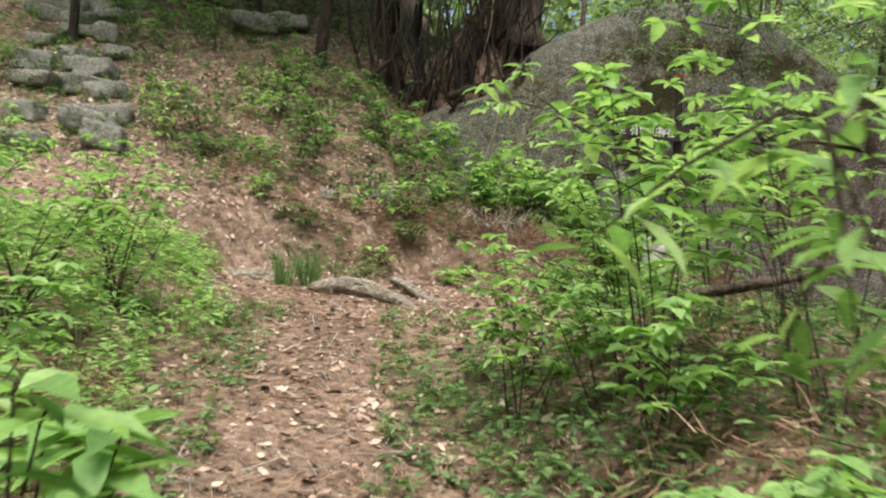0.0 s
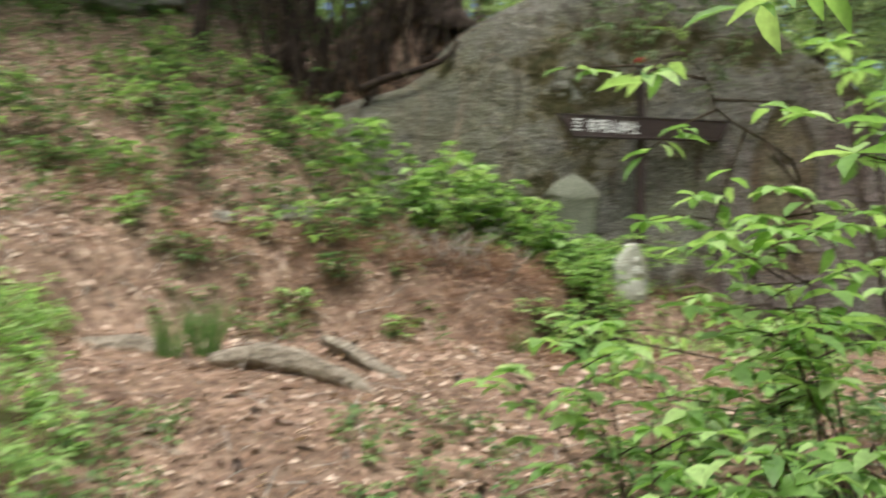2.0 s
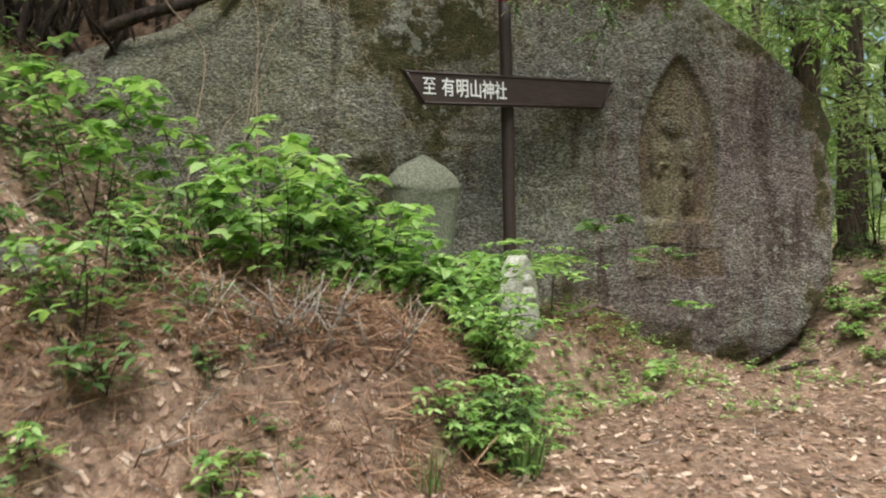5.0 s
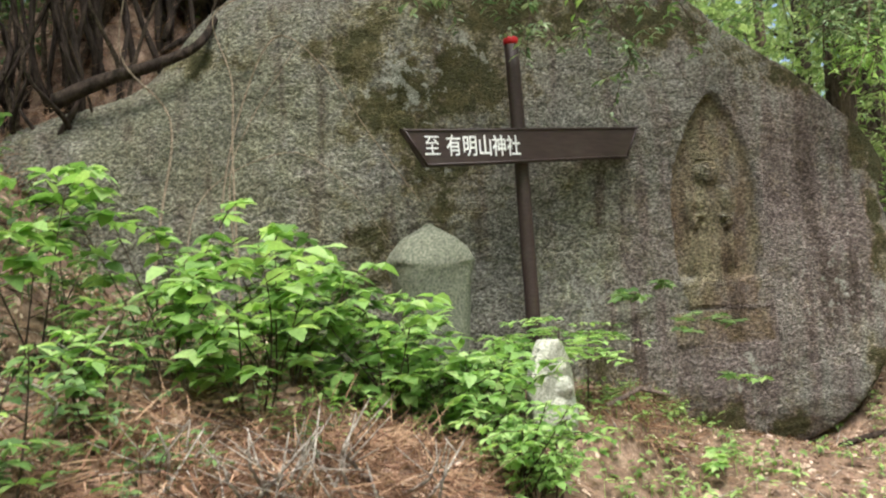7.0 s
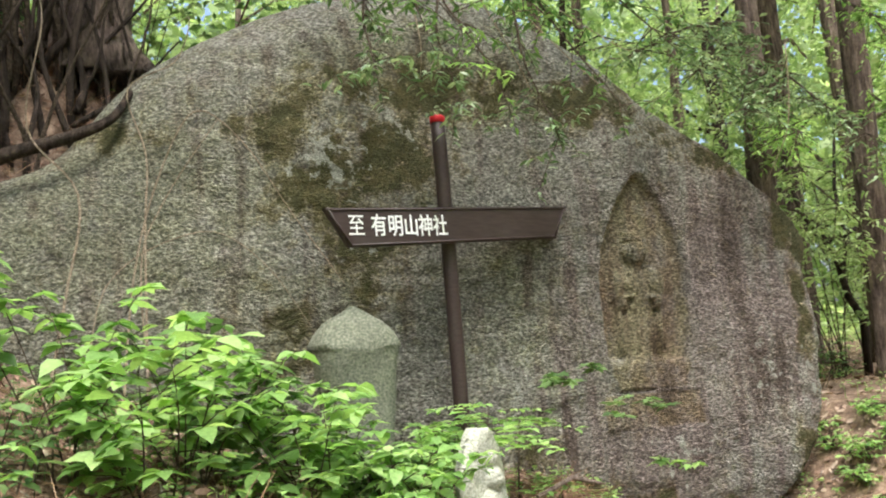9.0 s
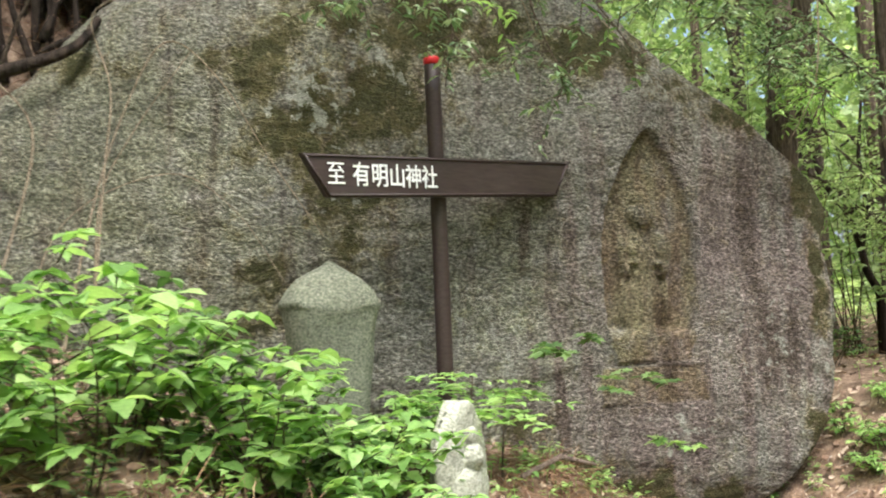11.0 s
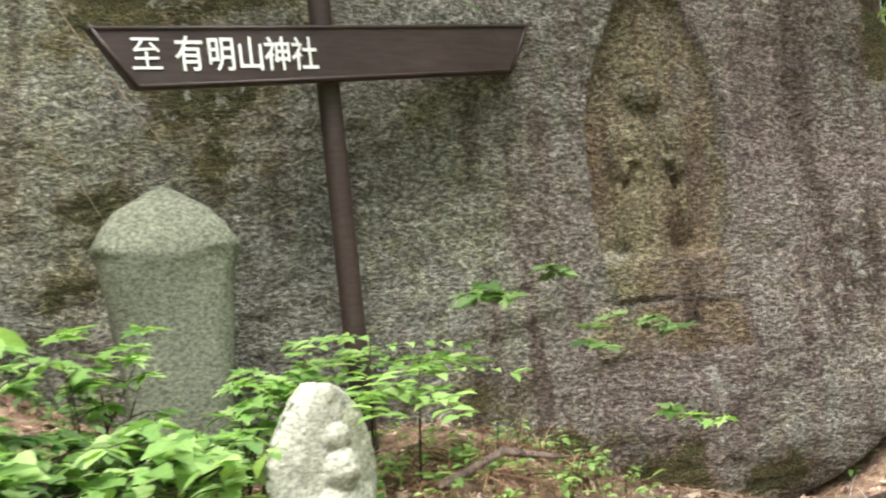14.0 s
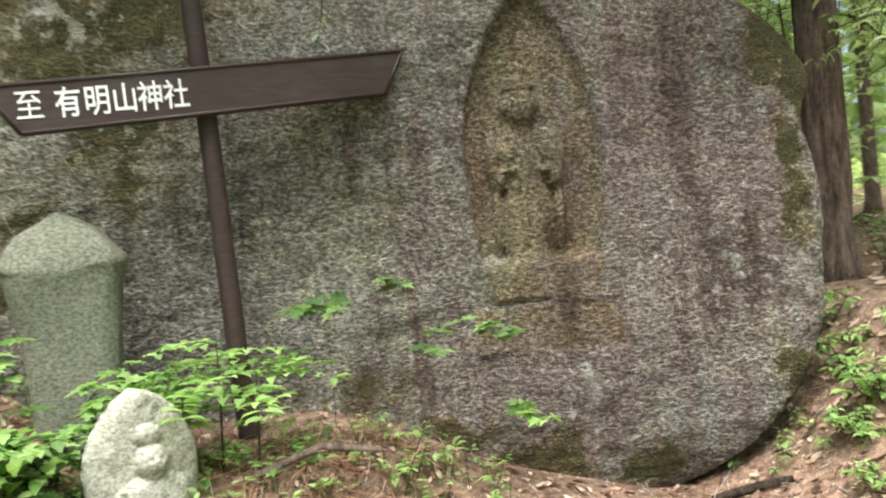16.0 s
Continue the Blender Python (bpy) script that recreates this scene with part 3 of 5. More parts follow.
def small_statue(x, y, top):
    """A boat-shaped stone with a worn seated shape in relief, in one mesh."""
    base = g(x, y) - 0.04
    H = top - base
    nx, nz = 44, 80
    front, back = [], []
    for j in range(nz + 1):
        f = j / nz
        hw = 0.245 * (1 - max(0, (f - 0.45) / 0.55) ** 2.0) ** 0.62 if f > 0.45 else 0.215 + 0.03 * f / 0.45
        hw = max(hw, 0.012)
        for i in range(nx + 1):
            s = 2 * i / nx - 1
            q = Vector((s * hw + 0.02 * (f > 0.6) * (f - 0.6), 0, f * H))
            bulge = 0.07 * math.sqrt(max(0, 1 - s * s))
            rel = 0.0
            for cx, cf, rx, rf, h in ((0.02, 0.52, 0.072, 0.125, 0.062), (0.015, 0.70, 0.055, 0.075, 0.030), (0.02, 0.22, 0.15, 0.24, 0.048), (-0.10, 0.20, 0.05, 0.20, 0.038), (0.13, 0.20, 0.05, 0.20, 0.038),
                                      (0.02, 0.16, 0.07, 0.06, 0.058), (0.02, 0.53, 0.013, 0.035, 0.070)):
                rel = max(rel, h * math.sqrt(max(0, 1 - ((q.x - cx) / rx) ** 2 - ((f - cf) / rf) ** 2)))
            for cx, cf, rx in ((-0.005, 0.545, 0.014), (0.045, 0.545, 0.014), (0.02, 0.455, 0.022)):
                rel -= 0.010 * math.exp(-((q.x - cx) / rx) ** 2 - ((f - cf) / 0.014) ** 2)
            n = 0.006 * noise.fractal(Vector((q.x, 5, q.z)) * 11, 0.8, 2, 4)
            front.append((q.x + n, -bulge - rel - n, q.z))
            back.append((q.x - n, 0.085 * math.sqrt(max(0, 1 - s * s)) + n, q.z))
    vs = front + back
    o, fs = len(front), []
    for j in range(nz):
        for i in range(nx):
            p = j * (nx + 1) + i
            fs.append((p, p + 1, p + nx + 2, p + nx + 1))
            fs.append((o + p + 1, o + p, o + p + nx + 1, o + p + nx + 2))
        p, q = j * (nx + 1), j * (nx + 1) + nx
        fs.append((o + p, p, p + nx + 1, o + p + nx + 1))
        fs.append((q, o + q, o + q + nx + 1, q + nx + 1))
    t = nz * (nx + 1)
    fs += [(t + i, t + i + 1, o + t + i + 1, o + t + i) for i in range(nx)]
    ob = new("small_statue", mesh_of("small_statue", vs, fs, PALE_STONE))
    ob.matrix_world = pose(x, y, base, 0, 0, 26)
    return tagged(ob, "small worn pale stone statue with a figure in relief", "statue")


small_statue(3.30, 10.91, 2.63)


def box(x0, x1, y0, y1, z0, z1):
    return [(x0, y0, z0), (x1, y0, z0), (x1, y1, z0), (x0, y1, z0), (x0, y0, z1), (x1, y0, z1), (x1, y1, z1), (x0, y1, z1)], \
           [(3, 2, 1, 0), (4, 5, 6, 7), (0, 1, 5, 4), (1, 2, 6, 5), (2, 3, 7, 6), (3, 0, 4, 7)]


def signpost(x, y, top):
    """A round post with a red cap and a board cut as a pointer at both ends."""
    base = g(x, y) - 0.15
    th = thing("signpost", (x, y, base), "dark brown wooden signpost with red cap and white lettering", "signpost")
    zs = np.linspace(base, top - 0.05, 16)
    part("post", Build().tube([(x + 0.08 * (1 - (q - base) / (top - base)) + 0.004 * math.sin(q * 2), y + 0.06 * (1 - (q - base) / (top - base)), q) for q in zs], [0.050 + 0.004 * (1 - i / 15) for i in range(16)], 20), BROWN, th, "round dark brown post")
    part("cap", Build().tube([(x + 0.002, y + 0.001, q) for q in (top - 0.052, top - 0.05, top - 0.012, top)], [0.046, 0.0535, 0.0535, 0.04], 20), RED, th, "red painted cap")
    def front(u):
        """The board's front, turned a little towards the clearing."""
        return 11.563 + 0.122 * (u - 2.85)

    bm = bmesh.new()
    corner = [(2.71, 4.015), (2.876, 3.772), (4.652, 3.876), (4.782, 4.120)]
    face = bm.faces.new([bm.verts.new((cx, front(cx), cz)) for cx, cz in corner])
    ext = bmesh.ops.extrude_face_region(bm, geom=[face])
    bmesh.ops.translate(bm, verts=[q for q in ext["geom"] if isinstance(q, bmesh.types.BMVert)], vec=(-0.007, 0.045, 0))
    bmesh.ops.recalc_face_normals(bm, faces=bm.faces)
    bmesh.ops.bevel(bm, geom=list(bm.edges), offset=0.006, segments=2, affect="EDGES")
    bm.verts.index_update()
    board = part("board", ([q.co.copy() for q in bm.verts], [tuple(q.index for q in f.verts) for f in bm.faces]), BROWN, th, "dark brown pointed board", smooth=False)
    bm.free()
    # a thin raised border along the board's edges
    for i, dz in ((0, -0.012), (1, 0.012), (2, 0.0), (3, 0.0)):
        (ax, az), (cx, cz) = [(corner[0], corner[3]), (corner[1], corner[2]), (corner[0], corner[1]), (corner[2], corner[3])][i]
        ax, cx = (ax + 0.012, cx - 0.012) if i < 2 else ((ax + 0.016, cx + 0.016) if i == 2 else (ax - 0.014, cx - 0.014))
        part("edge_strip", Build().tube([(ax, front(ax) - 0.001, az + dz), (cx, front(cx) - 0.001, cz + dz)], [0.008, 0.008], 8), BROWN, board)
    for k, (sign, lx) in enumerate((("至", 2.868), ("有", 3.040), ("明", 3.168), ("山", 3.292), ("神", 3.410), ("社", 3.530))):
        text = bpy.data.curves.new("letter", "FONT")
        text.body, text.size, text.extrude, text.offset = sign, 0.150, 0.002, 0.0 if k == 0 else 0.0016
        tmp = bpy.data.objects.new("tmp", text)
        scene.collection.objects.link(tmp)
        bpy.context.view_layer.update()
        me = bpy.data.meshes.new_from_object(tmp.evaluated_get(bpy.context.evaluated_depsgraph_get()))
        bpy.data.objects.remove(tmp)
        me.materials.clear()
        me.materials.append(WHITE)
        me.transform(Matrix.Diagonal((0.86 if k == 0 else 0.82, 1, 1, 1)))
        me.transform(pose(lx, front(lx) - 0.003, 3.856 + (lx - 2.868) * 0.030, 90, -1.7, 6.95))
        me.transform(Matrix.Translation(-Vector((x, y, base))))
        ob = new("letter", me)
        ob.parent = board
        tagged(ob, "white painted character")
    return th


signpost(3.692, 11.765, 4.73)

# ---- plants ----


def bush(x, y, height, spread, stems, label, leaf=LEAF, size=0.085, twigs=7, per=7, shape=OVATE, name="bush", lean=(0, 0), bare=0.25, droop=0.15, wood=TWIG, base=None, group="shrubs of the wood", stem_r=0.0):
    """A shrub: curved stems, side twigs, and a whorl of leaves on each twig."""
    z0 = g(x, y) - 0.03 if base is None else base
    th = thing(name, (x, y, z0), label, "shrub", group)
    P, D, U, S = [], [], [], []
    for s in range(stems):
        b = Build()
        ang = rng.uniform(0, 2 * math.pi)
        out = spread * rng.uniform(0.35, 1.0)
        h = height * rng.uniform(0.7, 1.0)
        tip = np.array([x + lean[0] + math.cos(ang) * out, y + lean[1] + math.sin(ang) * out, z0 + h])
        root = np.array([x + rng.normal(0, 0.05), y + rng.normal(0, 0.05), z0])
        bend = (root + tip) / 2 + np.array([rng.normal(0, 0.06), rng.normal(0, 0.06), h * 0.15])
        q = [(1 - t) ** 2 * root + 2 * t * (1 - t) * bend + t * t * tip for t in np.linspace(0, 1, 7)]
        r0 = stem_r or 0.004 + 0.003 * height
        b.tube(q, [r0 * (1 - 0.75 * i / 6) for i in range(7)], 5)
        for k in range(twigs + 1):
            t = bare + (1 - bare) * (k + rng.uniform(-0.3, 0.3)) / twigs if k < twigs else 1.0
            t = min(max(t, 0.05), 1.0)
            p = (1 - t) ** 2 * root + 2 * t * (1 - t) * bend + t * t * tip
            a = rng.uniform(0, 2 * math.pi)
            ln = spread * rng.uniform(0.25, 0.55) if k < twigs else 0.02
            e = p + np.array([math.cos(a) * ln, math.sin(a) * ln, ln * rng.uniform(-0.1, 0.45)])
            b.tube([p, (p + e) / 2 + np.array([0, 0, 0.015]), e], [0.0035, 0.0025, 0.0015], 4)
            n = max(3, int(per + rng.integers(-2, 3)))
            for j in range(n):
                la = a + 2 * math.pi * j / n + rng.normal(0, 0.25)
                along = 1 - 0.45 * (j % 3 == 2)
                P.append(p + (e - p) * along)
                D.append((math.cos(la), math.sin(la), rng.normal(0.05, 0.22) - droop))
                U.append((rng.normal(0, 0.25), rng.normal(0, 0.25), 1))
                S.append(size * rng.uniform(0.65, 1.25))
        part("stem", b, wood, th)
    part("foliage", leaves(shape, P, D, U, S), leaf, th)
    return th


def compound(x, y, z0, height, n_fronds, label, leaf=LEAF, ln=0.36, leaflet=0.068):
    """A young ash-like plant with feathered leaves."""
    th = thing("young_plant", (x, y, z0), label, "plant", "shrubs of the wood")
    b = Build()
    P, D, U, S = [], [], [], []
    top = np.array([x + 0.03, y - 0.03, z0 + height])
    b.tube([(x, y, z0), (x + 0.02, y, z0 + height * 0.5), top], [0.006, 0.005, 0.003], 5)
    for k in range(n_fronds):
        a = 2 * math.pi * k / n_fronds + rng.normal(0, 0.3)
        t = rng.uniform(0.5, 1.0)
        p = np.array([x, y, z0]) * (1 - t) + top * t
        d = np.array([math.cos(a), math.sin(a), 0.25])
        pts = [p + d * ln * s + np.array([0, 0, -0.10 * s * s]) for s in np.linspace(0, 1, 6)]
        b.tube(pts, [0.0025 - 0.0003 * i for i in range(6)], 4)
        side = np.array([-d[1], d[0], 0])
        for i in range(1, 6):
            for sg in (-1, 1):
                P.append(pts[i])
                D.append(side * sg + d * 0.35 + np.array([0, 0, rng.normal(0.0, 0.15)]))
                U.append((rng.normal(0, 0.15), rng.normal(0, 0.15), 1))
                S.append(leaflet * rng.uniform(0.8, 1.2))
        P.append(pts[-1]), D.append(d), U.append((0, 0, 1)), S.append(leaflet)
    part("stem", b, TWIG, th)
    part("foliage", leaves(OVATE, P, D, U, np.array(S) * 1.35), leaf, th)
    return th


BRIGHT = "bright green leafy shrub with whorls of broad leaves"
MIDG = "mid-green leafy shrub on the leaf-strewn bank"
# beside the lower path
bush(1.25, 3.3, 1.45, 0.55, 6, "tall shrub with layered pale green leaves beside the path", LEAF, 0.10, bare=0.55, stem_r=0.005)
bush(-0.36, 1.30, 0.98, 0.10, 6, "bush with large bright green leaves close beside the path", LEAF, 0.13, 6, 6)
bush(-0.34, 0.85, 1.22, 0.12, 7, "bush with large bright green leaves close beside the path", LEAF, 0.13, 6, 6)
for x, y, h, sp, n, sz in ((1.15, 2.05, 0.6, 0.35, 6, 0.09), (1.65, 2.75, 1.6, 0.55, 8, 0.10), (1.15, 3.0, 0.7, 0.35, 6, 0.085), (1.9, 3.6, 1.6, 0.6, 8, 0.09),
                           (1.35, 4.3, 1.0, 0.45, 8, 0.085), (0.92, 4.75, 0.8, 0.4, 8, 0.08), (0.82, 4.15, 0.75, 0.32, 8, 0.08), (1.15, 3.75, 0.8, 0.35, 7, 0.085), (2.2, 4.6, 1.1, 0.6, 7, 0.085), (2.3, 2.6, 1.8, 0.6, 7, 0.10), (1.75, 1.6, 1.5, 0.5, 6, 0.11)):
    bush(x, y, h, sp, max(4, n - 3), BRIGHT, LEAF, sz, bare=0.45, stem_r=0.005)
bush(1.95, 4.9, 1.6, 0.45, 4, "tall thin sapling with pale green leaves beside the path", LEAF, 0.11, 5, 5, name="sapling")
bush(1.85, 5.6, 0.6, 0.35, 5, BRIGHT, LEAF, 0.10)
for x, y, h, sp, n, sz in ((-0.72, 1.25, 0.75, 0.22, 5, 0.09), (-1.05, 2.0, 0.9, 0.35, 6, 0.085), (-1.45, 3.2, 0.85, 0.45, 7, 0.08), (-1.75, 4.6, 0.9, 0.5, 8, 0.08), (-1.55, 5.6, 0.8, 0.45, 7, 0.075),
                           (-2.3, 3.9, 1.1, 0.6, 8, 0.08), (-2.6, 5.6, 1.0, 0.6, 8, 0.075), (-2.0, 6.8, 0.8, 0.5, 7, 0.075), (-3.3, 7.2, 1.0, 0.6, 8, 0.075), (-1.9, 2.3, 1.2, 0.5, 7, 0.085)):
    bush(x, y, h, sp, n, BRIGHT, LEAF, sz)
# on the bank before the boulder
for x, y, h, sp, n, sz, lf in ((0.35, 10.2, 0.95, 0.45, 4, 0.105, LEAF), (0.95, 10.3, 1.05, 0.55, 5, 0.11, LEAF), (1.5, 10.4, 0.78, 0.5, 7, 0.11, LEAF), (2.05, 10.3, 0.72, 0.48, 8, 0.105, LEAF), (1.25, 10.0, 0.75, 0.42, 5, 0.105, LEAF),
                               (2.45, 10.25, 0.55, 0.40, 8, 0.09, LEAF), (2.75, 10.7, 0.5, 0.32, 8, 0.085, LEAF), (2.45, 10.75, 0.5, 0.35, 6, 0.09, LEAF_MID), (2.85, 10.35, 0.30, 0.28, 6, 0.06, LEAF),
                               (1.8, 10.8, 0.8, 0.45, 5, 0.10, LEAF_MID), (2.9, 11.1, 0.40, 0.30, 6, 0.07, LEAF_MID), (0.0, 10.9, 0.9, 0.5, 4, 0.09, LEAF_MID), (-0.8, 10.2, 0.7, 0.5, 4, 0.08, LEAF_MID)):
    bush(x, y, h, sp, n, "bright leafy shrub on the bank before the boulder", lf, sz, 7, 6, BROAD, bare=0.28, stem_r=0.005)
for x, y, h, sp, n, sz, lf in ((2.0, 9.15, 0.45, 0.34, 9, 0.06, LEAF), (2.35, 9.45, 0.45, 0.34, 9, 0.06, LEAF_MID), (2.65, 9.75, 0.34, 0.3, 8, 0.055, LEAF), (2.4, 9.85, 0.5, 0.36, 9, 0.065, LEAF), (2.6, 10.05, 0.5, 0.34, 8, 0.07, LEAF), (2.25, 9.1, 0.3, 0.25, 7, 0.05, LEAF)):
    bush(x, y, h, sp, n, "low dense green shrub at the bank's end", lf, sz)
for x, y, h, lf in ((-0.35, 9.15, 0.28, LEAF), (0.05, 8.85, 0.2, LEAF), (0.35, 9.0, 0.26, LEAF_MID), (-0.75, 8.9, 0.22, LEAF_MID), (0.7, 8.75, 0.18, LEAF), (-0.1, 9.5, 0.4, LEAF_MID), (-1.2, 9.0, 0.3, LEAF), (0.55, 9.6, 0.35, LEAF_MID)):
    bush(x, y, h, 0.2, 4, "small green seedling on the brown bank", lf, 0.07, 3, 5)
compound(3.62, 11.35, g(3.62, 11.35), 0.62, 13, "young ash-like plant with feathered leaves at the signpost's foot")
compound(3.78, 11.25, g(3.78, 11.25), 0.50, 8, "young feathered plant beside the signpost")
compound(3.45, 11.2, g(3.45, 11.2), 0.42, 9, "small feathered plant at the signpost's foot")
# thin twigs with few leaves before the boulder's face
for x, y, h, ln_ in ((4.5, 11.3, 1.0, (0.2, 0.0)), (4.15, 11.3, 0.88, (0.0, 0.0)), (4.35, 11.35, 0.9, (0.0, 0.0)), (4.65, 11.35, 0.98, (0.15, 0.0)), (4.88, 11.25, 0.5, (0.0, 0.0)), (4.45, 10.7, 0.22, (0.0, 0.0))):
    bush(x, y, h, 0.26, 2, "thin twig with few lobed leaves before the boulder", LEAF_MID if h > 0.7 else LEAF, 0.10, 1, 6, LOBED, "twig_plant", ln_, 0.93, 0.1, stem_r=0.0022)
for x, y, h in ((2.55, 11.2, 0.65), (2.85, 11.0, 0.55), (3.08, 11.3, 0.68), (2.3, 10.9, 0.6), (3.35, 11.35, 0.6)):
    bush(x, y, h, 0.32, 5, "young maple with lobed green leaves beside the small statue", LEAF, 0.095, 4, 5, LOBED, "maple_seedling", (0, 0), 0.3, 0.1)
# understorey to the side of the boulder, its leaf colour brightened as if sunlit
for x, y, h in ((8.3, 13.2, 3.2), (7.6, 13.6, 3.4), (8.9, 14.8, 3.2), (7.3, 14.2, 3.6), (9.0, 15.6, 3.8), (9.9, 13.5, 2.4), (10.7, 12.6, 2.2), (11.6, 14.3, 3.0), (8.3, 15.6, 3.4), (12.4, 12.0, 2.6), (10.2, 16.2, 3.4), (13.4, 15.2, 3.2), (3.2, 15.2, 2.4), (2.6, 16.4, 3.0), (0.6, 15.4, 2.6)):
    bush(x, y, h, 1.1, 9, "tall understorey shrub beyond the boulder, leaves brightened as if sunlit", LEAF_FAR, 0.11, 9, 8, bare=0.25, stem_r=0.009)
for x, y, h in ((6.75, 10.95, 0.17), (6.95, 11.15, 0.22), (7.15, 10.9, 0.15), (7.05, 11.5, 0.26), (7.4, 11.3, 0.18), (6.6, 10.6, 0.12), (7.3, 12.0, 0.3), (6.9, 10.4, 0.12)):
    bush(x, y, h, 0.22, 6, "low green seedlings at the boulder's far foot", LEAF, 0.06, 4, 5)
# hillside shrubs
for k in range(70):
    x, y = rng.uniform(-5.5, 0.9), rng.uniform(9.0, 14.5)
    if (x > -0.2 and y > 12.3) or (x < -2.6 and abs(x + 3.3 + 0.34 * (y - 9.6)) < 0.7):
        continue
    bush(x, y, rng.uniform(0.25, 0.7), rng.uniform(0.25, 0.5), int(rng.integers(2, 5)), MIDG, LEAF_MID if rng.random() < 0.7 else LEAF, 0.08, 4, 5, bare=0.4)
# right of the boulder and round the clearing
for k in range(24):
    x, y = rng.uniform(6.9, 13), rng.uniform(8.0, 17)
    if x < 7.2 and y > 10.5:
        continue
    bush(x, y, rng.uniform(0.2, 0.5), rng.uniform(0.2, 0.4), 5, "low green shrub on the forest floor", LEAF_MID, 0.06, 3, 5)

# ---- trees ----


def tree(x, y, height, radius, label, bark=BARK, crown=2200, crown_from=0.45, leaf=LEAF_FAR, leaf_size=0.14, lean=(0, 0), limbs=9, spread=1.9, sides=20, wob=0.35, name="tree"):
    """A tapered trunk with a flared foot, limbs, and a crown of many leaves in uneven clumps."""
    z0 = g(x, y) - 0.12
    th = thing(name, (x, y, z0), label, "tree", "trees of the wood")
    zs = np.concatenate([np.linspace(0, 0.06, 4), np.linspace(0.1, 1, 12)])
    b = Build()
    axis = [np.array([x + lean[0] * f ** 1.3 + 0.05 * math.sin(7 * f + x), y + lean[1] * f ** 1.3 + 0.05 * math.cos(6 * f + y), z0 + f * height]) for f in zs]
    b.tube(axis, [radius * (1 - 0.72 * f) + radius * 0.45 * math.exp(-f * height / 0.18) for f in zs], sides, wob)
    part("trunk", b, bark, th)
    P, D, U, S = [], [], [], []
    for k in range(limbs):
        f = crown_from + (0.98 - crown_from) * (k + rng.random()) / limbs
        i = min(int(np.searchsorted(zs, f)), len(zs) - 1)
        p, a = axis[i], rng.uniform(0, 2 * math.pi)
        ln = spread * rng.uniform(0.6, 1.1) * (1.15 - 0.6 * f)
        e = p + np.array([math.cos(a) * ln, math.sin(a) * ln, ln * rng.uniform(-0.1, 0.5)])
        m = (p + e) / 2 + np.array([0, 0, 0.12 * ln])
        part("limb", Build().tube([p, m, e], [radius * 0.28, radius * 0.16, 0.01], 6), bark, th)
        n = crown // limbs
        t = rng.random(n) ** 0.6
        c = p + (e - p) * t[:, None] + np.array([0, 0, 0.1]) + rng.normal(0, 1, (n, 3)) * np.array([0.34, 0.34, 0.16]) * ln * 0.75
        P.append(c), D.append(unit(n) * (1, 1, 0.5)), U.append(unit(n, 1.6)), S.append(leaf_size * rng.uniform(0.6, 1.3, n))
    if crown:
        part("crown", leaves(SPRIG, np.concatenate(P), np.concatenate(D), np.concatenate(U), np.concatenate(S)), leaf, th)
    return th


TALL = "tall straight tree with rough brown bark"
# crowns of 7000 and more leaves are added overhead to shade the boulder
tree(7.80, 12.55, 13, 0.15, "tall pine with furrowed brown bark behind the boulder", BARK, 10000, 0.36, LEAF_MID, 0.16, (0.25, -0.2), 16, 5.2)
tree(10.6, 18.5, 12, 0.13, TALL, BARK, 2500, 0.3, LEAF_FAR, 0.11, spread=3.0)
tree(9.55, 12.5, 13, 0.17, "tall reddish trunk with furrowed bark beside the clearing", BARK, 7000, 0.34, LEAF_MID, 0.16, (-0.3, 0), 14, 4.5)
tree(11.8, 15.5, 14, 0.22, TALL, BARK, 2500, 0.3, LEAF_FAR, 0.12, spread=3.0)
tree(9.0, 17.0, 12, 0.07, "slim crooked dark trunk", BARK_DARK, 2000, 0.25, LEAF_FAR, 0.10, (0.6, 0.2))
tree(12.8, 13.2, 12, 0.10, "slim dark tree trunk", BARK_DARK, 2000, 0.2, LEAF_FAR, 0.10)
tree(1.75, 13.85, 12, 0.34, "thick old cedar trunk with stringy bark above the boulder", BARK, 10000, 0.20, LEAF_MID, 0.16, (0.3, -0.4), 16, 5.4, 28, 0.5)
# added tree: its trunk hides behind the boulder, its crown shades the face
tree(4.6, 15.6, 12, 0.17, TALL, BARK, 10000, 0.36, LEAF_MID, 0.16, (0.2, -0.8), 16, 5.6)
# slim stems on the hillside; their wide crowns are added to shade it
for x, y, r, h in ((-1.08, 13.2, 0.085, 8), (-0.35, 14.6, 0.06, 8), (-3.2, 15.5, 0.10, 9), (-4.6, 13.0, 0.07, 8), (0.2, 16.0, 0.09, 9), (1.3, 15.2, 0.11, 9), (-2.2, 17.5, 0.09, 9)):
    tree(x, y, h, r, "slim dark trunk on the hillside", BARK_DARK, 6500, 0.42, LEAF_MID, 0.16, (rng.normal(0, 0.3), rng.normal(0, 0.3)), 12, 4.6, 12)
# three invented evergreens lean over, above the view, to darken the hillside
for x, y, dx in ((-2.4, 15.2, 0.6), (-0.2, 16.2, 0.3), (-4.6, 15.0, 0.8)):
    tree(x, y, 11, 0.13, "leaning evergreen tree, added out of view to shade the hillside", BARK_DARK, 11000, 0.5, LEAF_DARK, 0.19, (dx, -3.4), 14, 5.6, 12)
